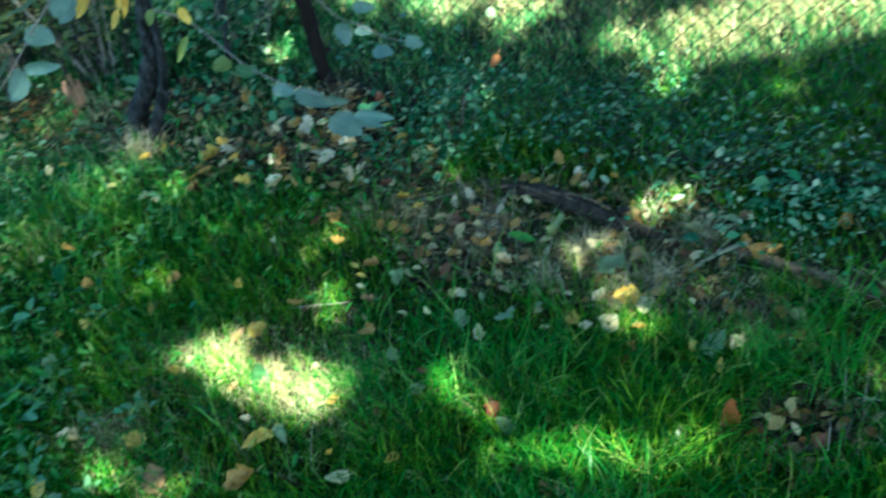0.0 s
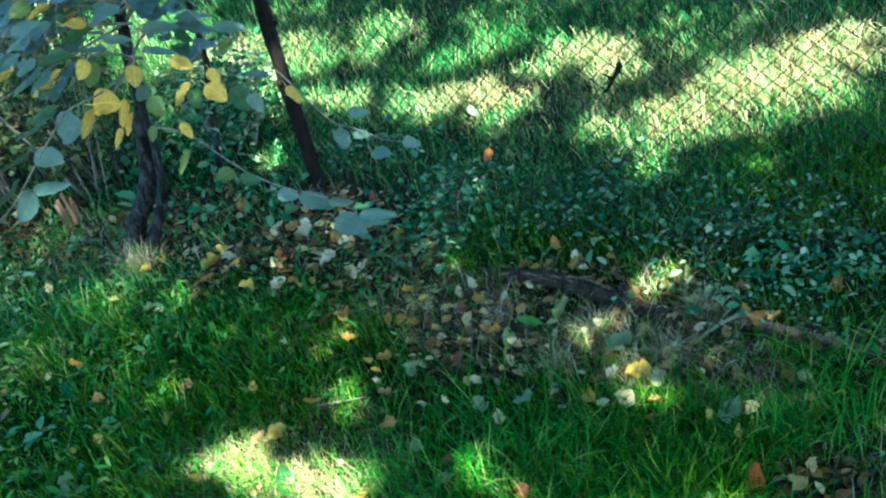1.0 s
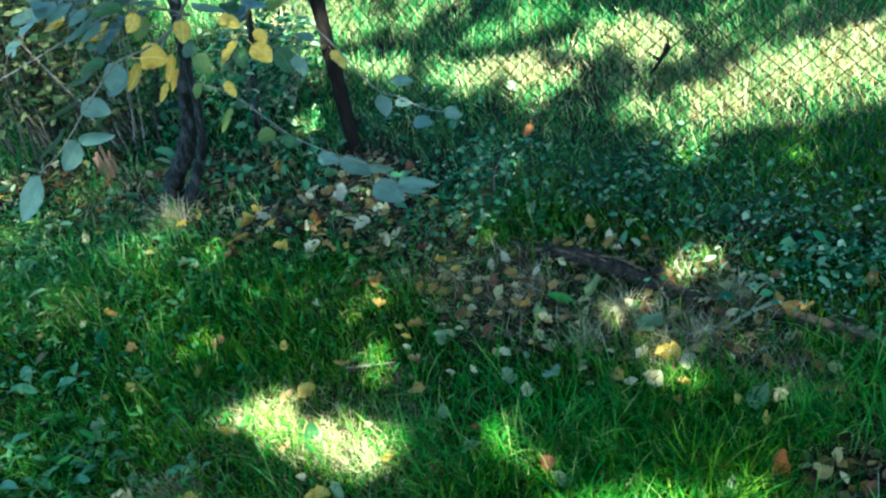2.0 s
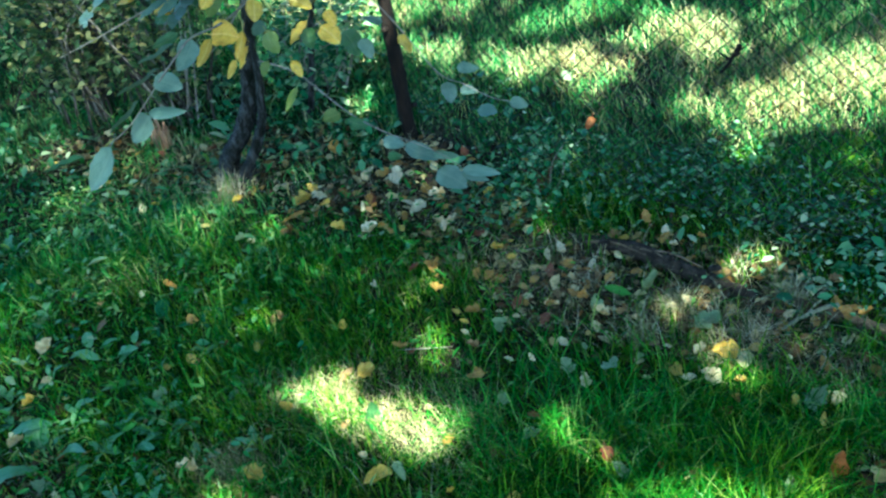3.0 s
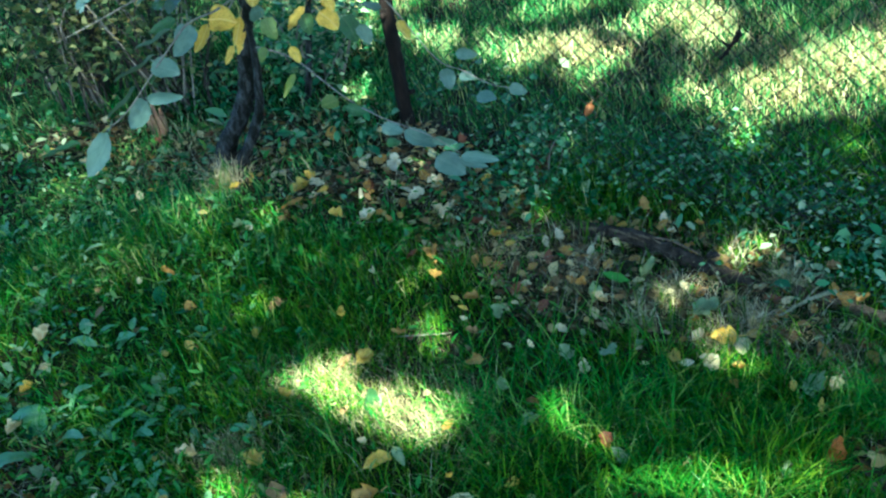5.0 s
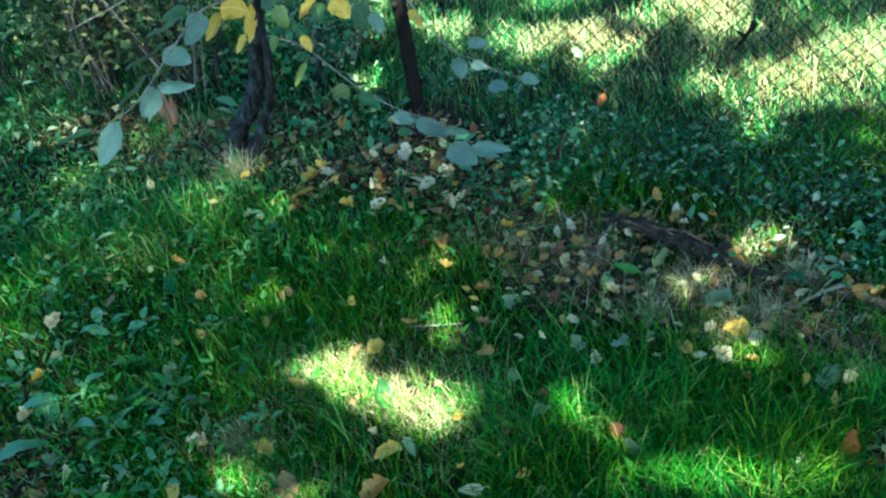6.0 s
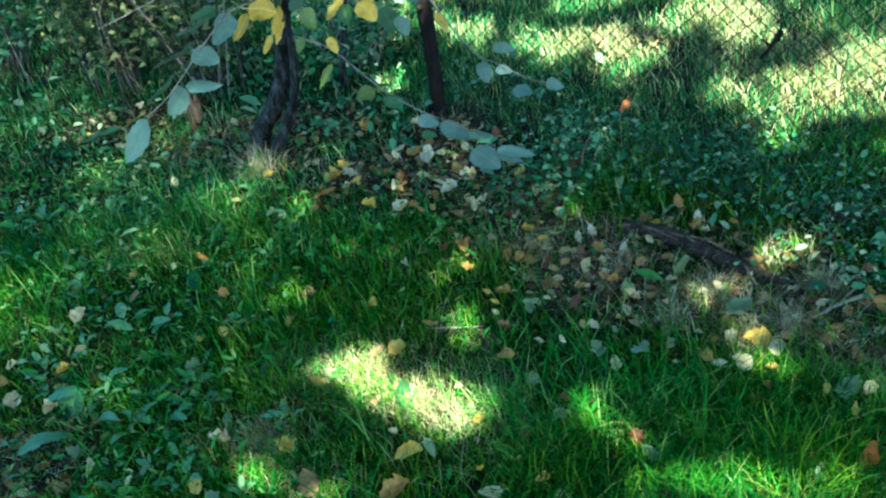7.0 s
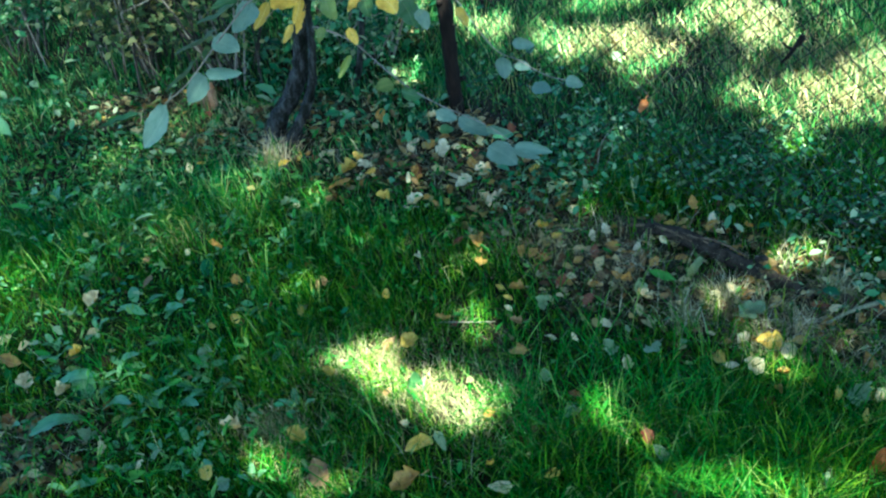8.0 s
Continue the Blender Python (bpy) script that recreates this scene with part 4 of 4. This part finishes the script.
# ---- fallen wood ----
def make_wood():
    def lying(pts, lift):
        return [(x, y, float(ground_z(x, y)) + lift + dz) for x, y, dz in pts]
    log = tagged(new("fallen_branch"), "dark rotten branch half sunk in leaf litter", "branch")
    tube_part("limb", lying([(0.22, 2.09, -0.05), (0.289, 2.051, -0.03), (0.371, 1.994, -0.006), (0.453, 1.923, 0.008), (0.515, 1.855, 0.006), (0.583, 1.789, 0.0), (0.643, 1.736, -0.006), (0.70, 1.69, -0.028)], 0.026), 0.025, 0.015, LOG, log, n=60, sides=14, rough=0.34, seed=5)
    for k, side in enumerate((-0.012, 0.0, 0.013)):
        tube_part("bark_strip", lying([(0.33 + 0.05 * k + side, 2.015 - 0.045 * k + side, -0.004), (0.40 + 0.05 * k + side, 1.965 - 0.05 * k + side, 0.020), (0.47 + 0.05 * k + side, 1.905 - 0.055 * k + side, 0.013)], 0.034), 0.0045, 0.002, OLD_WOOD, log, "paler loose strip of bark", n=16, sides=6, rough=0.4, seed=30 + k)
    for k, (x, y) in enumerate(((0.36, 1.975), (0.50, 1.875), (0.60, 1.805))):
        z = float(ground_z(x, y)) + 0.04
        tube_part("knot", [(x, y, z), (x + 0.012, y - 0.016, z + 0.012), (x + 0.018, y - 0.026, z + 0.016)], 0.011, 0.004, LOG, log, n=5, sides=7, seed=k)
    root = tagged(new("old_branch"), "weathered tan branch lying below the fence", "branch")
    tube_part("limb", lying([(0.70, 1.745, -0.014), (0.78, 1.66, -0.002), (0.854, 1.595, 0.003), (0.911, 1.548, 0.004), (0.977, 1.496, 0.003), (1.069, 1.445, -0.002), (1.25, 1.35, -0.008)], 0.01), 0.014, 0.009, OLD_WOOD, root, n=40, sides=10, rough=0.34, seed=6)
    stick = tagged(new("stick"), "short bleached stick lying on the grass", "stick")
    tube_part("shaft", lying([(0.70, 1.592, 0.004), (0.752, 1.608, 0.012), (0.808, 1.619, 0.016), (0.84, 1.616, 0.02)], 0.016), 0.0035, 0.006, STICK, stick, n=12, sides=8, seed=7)
    tube_part("fork", lying([(0.765, 1.611, 0.013), (0.79, 1.632, 0.016), (0.815, 1.645, 0.018)], 0.016), 0.0032, 0.0018, STICK, stick, n=8, sides=6, seed=8)
    rnd = random.Random(12)
    for k in range(46):
        x, y = rnd.gauss(0.3, 0.4), rnd.gauss(1.85, 0.25)
        if k % 2:
            x, y = rnd.gauss(-0.75, 0.3), rnd.gauss(2.6, 0.2)
        a, ln = rnd.uniform(0, 6.28), rnd.uniform(0.05, 0.16)
        tw = tagged(new("twig"), "thin dry twig lying in the leaf litter", "twig", group="fallen twigs")
        tw.location = (x, y, float(ground_z(x, y)))
        tube_part("shaft", [(0, 0, 0.008), (math.cos(a) * ln * 0.5, math.sin(a) * ln * 0.5, 0.016 + ln * rnd.uniform(0, 0.1)), (math.cos(a + 0.3) * ln, math.sin(a + 0.3) * ln, 0.012)],
                  0.002, 0.001, TWIG if k % 3 else DARK_TWIG, tw, n=6, sides=5, seed=k)


make_wood()


# a cut stump shows behind the hanging twig
def make_stump():
    x, y = -1.0, 2.85
    st = tagged(new("stump"), "small split stump with pale orange wood", "stump")
    st.location = (x, y, float(ground_z(x, y)))
    for k in range(7):
        a = k * 0.9
        p = Vector((0.022 * math.cos(a), 0.022 * math.sin(a), 0))
        tube_part("splinter", [p + Vector((0, 0, -0.02)), p * 1.1 + Vector((0, 0, 0.05)), p * 1.25 + Vector((0, 0, 0.06 + 0.02 * (k % 3)))], 0.012, 0.005, STUMP, st, n=6, sides=6, rough=0.25, seed=k)


STUMP = bark_mat("split_wood", (0.22, 0.11, 0.06), (0.5, 0.3, 0.18), 50.0)
make_stump()


# ---- fallen leaves ----
YELLOW_SPOTS = [(-0.788, 1.745, 0.037), (-0.728, 1.762, 0.042), (-0.56, 1.767, 0.036), (-0.532, 1.381, 0.051), (-1.119, 1.68, 0.037), (-0.715, 1.296, 0.047), (-0.473, 1.566, 0.035),
                (-0.283, 1.633, 0.048), (-0.255, 1.323, 0.07), (0.021, 1.229, 0.034), (-0.337, 1.804, 0.026), (-0.048, 1.784, 0.024), (-0.031, 1.738, 0.026), (-0.101, 1.263, 0.025),
                (0.555, 1.543, 0.061), (0.431, 1.494, 0.048), (0.682, 1.314, 0.033), (0.644, 1.369, 0.026), (0.084, 2.015, 0.044), (0.119, 1.98, 0.031), (-0.358, 2.171, 0.044),
                (-0.464, 2.34, 0.062), (-0.173, 2.151, 0.029)]
OCHRE_SPOTS = [(0.83, 1.625, 0.04), (0.86, 1.60, 0.05), (0.89, 1.585, 0.035), (0.845, 1.585, 0.03), (-0.74, 1.892, 0.037), (-1.303, 1.682, 0.065), (-1.179, 1.322, 0.049), (-0.275, 1.238, 0.071), (-0.096, 1.396, 0.038), (-0.019, 1.557, 0.048), (-0.005, 1.772, 0.039),
               (-0.091, 1.885, 0.036), (0.021, 1.929, 0.038), (0.128, 1.797, 0.029), (0.269, 1.794, 0.033), (0.704, 1.748, 0.033), (0.525, 1.254, 0.051),
               (0.33, 1.263, 0.022), (0.526, 1.398, 0.023), (0.256, 1.916, 0.038), (-0.213, 2.419, 0.033), (-0.371, 2.593, 0.049), (-0.496, 2.275, 0.085), (0.142, 2.107, 0.036),
               (-0.09, 1.96, 0.05), (-0.227, 2.157, 0.029), (0.5, 2.044, 0.042), (0.35, 1.842, 0.039)]
CREAM_SPOTS = [(-1.231, 1.608, 0.05), (-1.128, 1.567, 0.044), (-0.979, 1.39, 0.035), (-0.871, 1.328, 0.032), (-0.683, 1.421, 0.054), (-1.123, 1.853, 0.054), (-1.339, 1.758, 0.038),
               (-0.088, 1.208, 0.05), (0.062, 1.595, 0.026), (0.116, 1.596, 0.023), (-0.033, 1.7, 0.024), (0.098, 1.757, 0.022), (0.19, 1.778, 0.039), (0.195, 1.635, 0.033),
               (-0.138, 1.489, 0.023), (-0.289, 1.389, 0.023), (0.304, 1.723, 0.044), (0.515, 1.725, 0.035), (0.431, 1.582, 0.021), (0.382, 1.687, 0.019),
               (0.495, 1.465, 0.048), (0.583, 1.504, 0.056), (0.796, 1.729, 0.024), (0.222, 1.508, 0.041), (0.729, 1.356, 0.038), (0.382, 1.23, 0.04), (0.553, 1.224, 0.025)]
IVORY_SPOTS = [(0.49, 1.549, 0.049), (-0.27, 2.444, 0.053), (-0.175, 2.39, 0.067), (-0.138, 2.391, 0.031), (-0.151, 2.262, 0.05), (-0.12, 2.225, 0.059), (-0.068, 2.282, 0.035),
               (-0.421, 2.354, 0.052), (-0.258, 2.143, 0.056), (-0.049, 2.128, 0.048), (-0.036, 2.162, 0.029), (-0.25, 1.919, 0.027), (-0.281, 2.272, 0.035), (-0.614, 2.182, 0.025),
               (0.54, 1.929, 0.025), (0.254, 1.992, 0.032), (0.212, 1.963, 0.038)]
TAN_SPOTS = [(-0.993, 1.913, 0.045), (-0.511, 1.859, 0.039), (-1.078, 1.447, 0.053), (-0.473, 1.285, 0.069), (-0.019, 1.652, 0.033),
             (-0.33, 1.638, 0.046), (-0.005, 1.334, 0.029), (0.609, 1.482, 0.04), (0.625, 1.773, 0.071), (0.353, 1.721, 0.028), (0.86, 1.683, 0.034), (-0.329, 2.585, 0.044),
             (-0.104, 2.107, 0.038), (0.11, 2.054, 0.037), (0.36, 2.017, 0.033), (0.401, 2.011, 0.039), (0.453, 1.942, 0.045), (-1.16, 1.374, 0.037)]
RED_SPOTS = [(0.168, 1.736, 0.036), (0.11, 1.806, 0.04), (-0.161, 1.663, 0.021), (0.696, 1.631, 0.04), (0.211, 1.902, 0.04), (0.642, 1.179, 0.04),
             (0.226, 1.298, 0.04), (0.263, 1.158, 0.035), (-0.253, 2.305, 0.04), (0.043, 2.077, 0.04), (-0.144, 1.963, 0.04), (-0.077, 2.348, 0.041)]
PALE_SPOTS = [(-0.84, 1.351, 0.036), (-0.674, 1.264, 0.043), (-1.184, 1.821, 0.029), (-1.157, 1.955, 0.045), (-1.032, 1.445, 0.044), (-0.787, 1.652, 0.036), (-0.207, 1.331, 0.048), (0.084, 1.37, 0.043), (0.038, 1.476, 0.039), (0.06, 1.716, 0.042), (0.294, 1.748, 0.055), (0.541, 1.636, 0.069), (0.448, 1.797, 0.065),
              (0.241, 1.612, 0.02), (0.185, 1.554, 0.042), (0.285, 1.544, 0.059), (0.686, 1.36, 0.065), (0.564, 1.185, 0.043), (0.245, 1.261, 0.044),
              (-0.646, 2.205, 0.036), (0.486, 2.122, 0.038)]
FALLEN = {
    "yellow": ("yellow dead leaf with brown specks lying on the grass", YELLOW, YELLOW_SPOTS),
    "ochre": ("orange-brown dead leaf lying on the ground", OCHRE, OCHRE_SPOTS),
    "cream": ("pale cream dead leaf lying on the ground", CREAM, CREAM_SPOTS),
    "ivory": ("bleached ivory dead leaf lying on leaf litter", IVORY, IVORY_SPOTS),
    "tan": ("curled brown dead leaf lying on the ground", TAN, TAN_SPOTS),
    "red": ("rust-red dead leaf lying in the leaf litter", RED, RED_SPOTS),
    "pale": ("pale grey-green fallen leaf lying on the grass", PALE, PALE_SPOTS),
}


def drop_leaf(key, x, y, size, rnd, kinds, lift):
    label = FALLEN[key][0]
    ob = tagged(new("fallen_leaf", rnd.choice(kinds[key])), label, "leaf", group="fallen leaves")
    nrm = Vector((rnd.gauss(0, 0.3), -0.3 + rnd.gauss(0, 0.26), 1))
    m = rot_to(nrm, rnd.uniform(0, 6.28))
    mid = m @ Vector((0, size * 0.5, 0))
    ob.matrix_world = Matrix.Translation((x - mid.x, y - mid.y, float(ground_z(x, y)) + lift - mid.z)) @ m @ Matrix.Diagonal((size * rnd.uniform(0.85, 1.2), size, size, 1))


def make_fallen():
    rnd = random.Random(31)
    kinds = {k: [leaf_mesh("fallen_leaf", FALLEN[k][1], 0.5 + 0.09 * (i % 4), 0.08 + 0.08 * i, 0.04 + 0.09 * (i % 5), 0.25 * i - 0.6, seed=60 + i, ragged=0.24 + 0.06 * i, crumple=0.02 + 0.008 * i) for i in range(6)] for k in FALLEN}
    for key, (_, _, spots) in FALLEN.items():
        for x, y, s in spots:
            lift = 0.03 if float(bare(np.float64(x), np.float64(y))) > 0.5 else 0.042
            drop_leaf(key, x, y, s, rnd, kinds, lift)
    made = 0
    while made < 130:
        x, y = rnd.uniform(-1.7, 1.25), rnd.uniform(1.1, 3.0)
        if made % 4 == 0:
            x, y = rnd.gauss(-0.15, 0.28), rnd.gauss(2.32, 0.12)
        elif made % 4 == 2:
            x, y = rnd.gauss(-0.95, 0.22), rnd.gauss(2.62, 0.14)
        b = float(bare(np.float64(x), np.float64(y)))
        if x > 0.58 * y + 0.4 or y > float(fence_y(x)) + 0.1 or rnd.random() > 0.22 + 0.78 * b:
            continue
        key = rnd.choices(list(FALLEN), (2, 4, 3, 2, 5, 3, 1))[0]
        drop_leaf(key, x, y, rnd.uniform(0.02, 0.042), rnd, kinds, rnd.uniform(0.018, 0.034) if b > 0.4 else rnd.uniform(0.02, 0.05))
        made += 1
    p = scatter(21000, -1.7, 1.3, 1.0, 3.1)
    x, y = p.T
    p = p[(RNG.random(len(p)) < 0.03 + 0.9 * bare(x, y)) & (y < fence_y(x) + 0.15)]
    c = np.column_stack([p, ground_z(p[:, 0], p[:, 1]) + RNG.uniform(0.002, 0.02, len(p))])
    p = scatter(5200, -1.7, 1.3, 1.1, 3.0)
    x, y = p.T
    p = p[(RNG.random(len(p)) < 0.03 + 0.85 * bare(x, y)) & (y < fence_y(x) + 0.1)]
    bed = np.column_stack([p, ground_z(p[:, 0], p[:, 1]) + RNG.uniform(0.012, 0.03, len(p))])
    tagged(new("dead_leaf_bed", leaf_cloud("dead_leaf_bed", bed, RNG.uniform(0.018, 0.042, len(bed)), DEAD_LEAF, 0.55, 0.66)),
           "small curled dead leaves, cream to rust, strewn over the litter", "dead leaves", kind="stuff")
    tagged(new("leaf_litter", leaf_cloud("leaf_litter", c, RNG.uniform(0.009, 0.036, len(c)), LITTER, 0.6, 0.7)),
           "crumbled brown leaf litter on bare soil", "leaf litter", kind="stuff")


make_fallen()


# two leaves stand on edge: a green one in the lawn and a rust-coloured one among the long grass
green = tagged(new("standing_leaf", leaf_mesh("standing_leaf", LIVE_DARK, 0.6, 0.25, 0.2, 0.2, seed=92, ragged=0.12, crumple=0.01)), "grey-green fallen leaf standing on edge in the grass", "leaf")
green.matrix_world = Matrix.Translation((-0.272, 1.50, float(ground_z(-0.272, 1.50)) + 0.012)) @ Matrix.Rotation(radians(84), 4, "X") @ Matrix.Rotation(0.6, 4, "Y") @ Matrix.Scale(0.07, 4)
curled = tagged(new("curled_leaf", leaf_mesh("curled_leaf", RUSTY, 0.46, 0.55, 0.35, 0.5, seed=91, ragged=0.3, crumple=0.03)), "curled rust-orange dead leaf standing in long grass", "leaf")
curled.matrix_world = Matrix.Translation((0.654, 1.198, float(ground_z(0.654, 1.198)) + 0.01)) @ Matrix.Rotation(radians(72), 4, "X") @ Matrix.Rotation(0.25, 4, "Y") @ Matrix.Scale(0.085, 4)


# ---- tall trees added out of view, whose crowns break the sunlight ----
# holes left in the added foliage where sun pools are wanted on the ground
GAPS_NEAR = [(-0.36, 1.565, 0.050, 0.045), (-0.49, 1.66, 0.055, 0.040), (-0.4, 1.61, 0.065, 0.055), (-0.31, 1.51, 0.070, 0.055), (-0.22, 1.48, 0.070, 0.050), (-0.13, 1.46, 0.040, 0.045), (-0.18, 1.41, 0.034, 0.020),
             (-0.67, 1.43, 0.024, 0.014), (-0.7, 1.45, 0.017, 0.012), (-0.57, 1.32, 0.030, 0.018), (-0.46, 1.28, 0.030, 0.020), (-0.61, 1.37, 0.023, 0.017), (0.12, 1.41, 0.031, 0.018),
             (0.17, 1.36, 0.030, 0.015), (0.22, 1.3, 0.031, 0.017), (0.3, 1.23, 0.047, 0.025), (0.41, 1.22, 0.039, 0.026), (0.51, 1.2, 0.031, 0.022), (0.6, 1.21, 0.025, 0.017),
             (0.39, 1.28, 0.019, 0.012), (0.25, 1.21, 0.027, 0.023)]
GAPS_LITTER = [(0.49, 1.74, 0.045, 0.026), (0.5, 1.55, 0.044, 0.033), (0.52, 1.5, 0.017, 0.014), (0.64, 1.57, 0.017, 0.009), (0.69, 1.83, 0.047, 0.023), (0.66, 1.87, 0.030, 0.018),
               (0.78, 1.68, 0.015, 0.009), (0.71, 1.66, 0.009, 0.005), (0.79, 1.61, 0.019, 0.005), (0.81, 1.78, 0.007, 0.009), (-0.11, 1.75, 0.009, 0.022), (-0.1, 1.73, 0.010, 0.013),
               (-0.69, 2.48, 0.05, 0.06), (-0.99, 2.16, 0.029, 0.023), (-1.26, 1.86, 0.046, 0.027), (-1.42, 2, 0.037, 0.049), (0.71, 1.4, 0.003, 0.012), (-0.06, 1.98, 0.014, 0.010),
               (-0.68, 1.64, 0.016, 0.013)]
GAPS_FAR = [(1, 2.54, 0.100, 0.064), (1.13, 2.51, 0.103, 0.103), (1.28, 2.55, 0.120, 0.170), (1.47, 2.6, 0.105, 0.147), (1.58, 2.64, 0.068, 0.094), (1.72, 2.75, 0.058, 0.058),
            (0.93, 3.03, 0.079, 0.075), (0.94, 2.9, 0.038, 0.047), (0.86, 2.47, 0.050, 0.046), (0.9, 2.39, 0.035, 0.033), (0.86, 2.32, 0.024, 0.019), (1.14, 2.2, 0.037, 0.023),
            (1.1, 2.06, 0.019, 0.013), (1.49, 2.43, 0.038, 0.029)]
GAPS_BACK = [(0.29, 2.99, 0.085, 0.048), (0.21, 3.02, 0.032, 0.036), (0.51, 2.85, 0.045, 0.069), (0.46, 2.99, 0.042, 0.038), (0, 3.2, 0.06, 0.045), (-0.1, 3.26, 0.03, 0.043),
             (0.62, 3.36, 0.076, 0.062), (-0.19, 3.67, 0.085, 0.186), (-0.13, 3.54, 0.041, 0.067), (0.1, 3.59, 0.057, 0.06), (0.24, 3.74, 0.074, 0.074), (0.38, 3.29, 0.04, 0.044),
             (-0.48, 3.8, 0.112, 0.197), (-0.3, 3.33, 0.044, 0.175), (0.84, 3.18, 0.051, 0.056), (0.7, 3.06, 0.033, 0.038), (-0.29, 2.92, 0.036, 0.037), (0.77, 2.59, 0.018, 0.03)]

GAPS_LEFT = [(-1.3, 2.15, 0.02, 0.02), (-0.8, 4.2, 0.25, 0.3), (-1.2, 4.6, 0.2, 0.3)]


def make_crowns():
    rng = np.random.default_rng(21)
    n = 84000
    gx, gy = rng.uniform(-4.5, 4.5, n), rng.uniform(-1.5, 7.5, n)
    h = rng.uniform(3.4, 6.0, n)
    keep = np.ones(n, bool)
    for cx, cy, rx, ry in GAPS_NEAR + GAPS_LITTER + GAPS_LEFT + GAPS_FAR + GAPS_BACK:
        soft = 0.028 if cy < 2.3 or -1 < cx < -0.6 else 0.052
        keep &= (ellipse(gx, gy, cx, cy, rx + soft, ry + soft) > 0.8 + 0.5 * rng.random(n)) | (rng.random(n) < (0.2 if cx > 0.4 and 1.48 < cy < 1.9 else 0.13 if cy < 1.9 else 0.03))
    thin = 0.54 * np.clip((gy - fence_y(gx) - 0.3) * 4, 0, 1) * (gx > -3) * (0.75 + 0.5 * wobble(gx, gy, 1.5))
    # foliage set higher and sparser to one side lets through an even, soft-edged part of the sun
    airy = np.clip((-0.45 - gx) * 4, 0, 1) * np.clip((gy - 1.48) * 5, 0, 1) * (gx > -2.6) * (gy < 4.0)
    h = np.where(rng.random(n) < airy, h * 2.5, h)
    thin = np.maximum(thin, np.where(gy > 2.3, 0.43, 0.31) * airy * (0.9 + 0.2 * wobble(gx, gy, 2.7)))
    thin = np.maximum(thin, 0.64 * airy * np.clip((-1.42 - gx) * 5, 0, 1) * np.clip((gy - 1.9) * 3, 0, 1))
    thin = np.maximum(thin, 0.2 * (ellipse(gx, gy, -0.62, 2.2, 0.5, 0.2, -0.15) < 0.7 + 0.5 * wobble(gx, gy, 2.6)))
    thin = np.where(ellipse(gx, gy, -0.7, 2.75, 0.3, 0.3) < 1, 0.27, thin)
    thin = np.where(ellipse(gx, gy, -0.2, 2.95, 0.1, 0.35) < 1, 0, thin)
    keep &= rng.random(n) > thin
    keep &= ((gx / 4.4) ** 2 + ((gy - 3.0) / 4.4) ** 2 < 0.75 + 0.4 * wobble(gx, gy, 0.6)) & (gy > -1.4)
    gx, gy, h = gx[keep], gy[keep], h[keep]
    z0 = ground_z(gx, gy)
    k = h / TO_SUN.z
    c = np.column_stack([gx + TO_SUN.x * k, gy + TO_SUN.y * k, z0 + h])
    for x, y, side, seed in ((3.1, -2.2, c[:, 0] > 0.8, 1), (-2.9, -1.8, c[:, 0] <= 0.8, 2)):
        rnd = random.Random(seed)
        tall = tagged(new("unseen_shade_tree"), "unseen leafy tree added to shade the grass and let sun patches through", "tree")
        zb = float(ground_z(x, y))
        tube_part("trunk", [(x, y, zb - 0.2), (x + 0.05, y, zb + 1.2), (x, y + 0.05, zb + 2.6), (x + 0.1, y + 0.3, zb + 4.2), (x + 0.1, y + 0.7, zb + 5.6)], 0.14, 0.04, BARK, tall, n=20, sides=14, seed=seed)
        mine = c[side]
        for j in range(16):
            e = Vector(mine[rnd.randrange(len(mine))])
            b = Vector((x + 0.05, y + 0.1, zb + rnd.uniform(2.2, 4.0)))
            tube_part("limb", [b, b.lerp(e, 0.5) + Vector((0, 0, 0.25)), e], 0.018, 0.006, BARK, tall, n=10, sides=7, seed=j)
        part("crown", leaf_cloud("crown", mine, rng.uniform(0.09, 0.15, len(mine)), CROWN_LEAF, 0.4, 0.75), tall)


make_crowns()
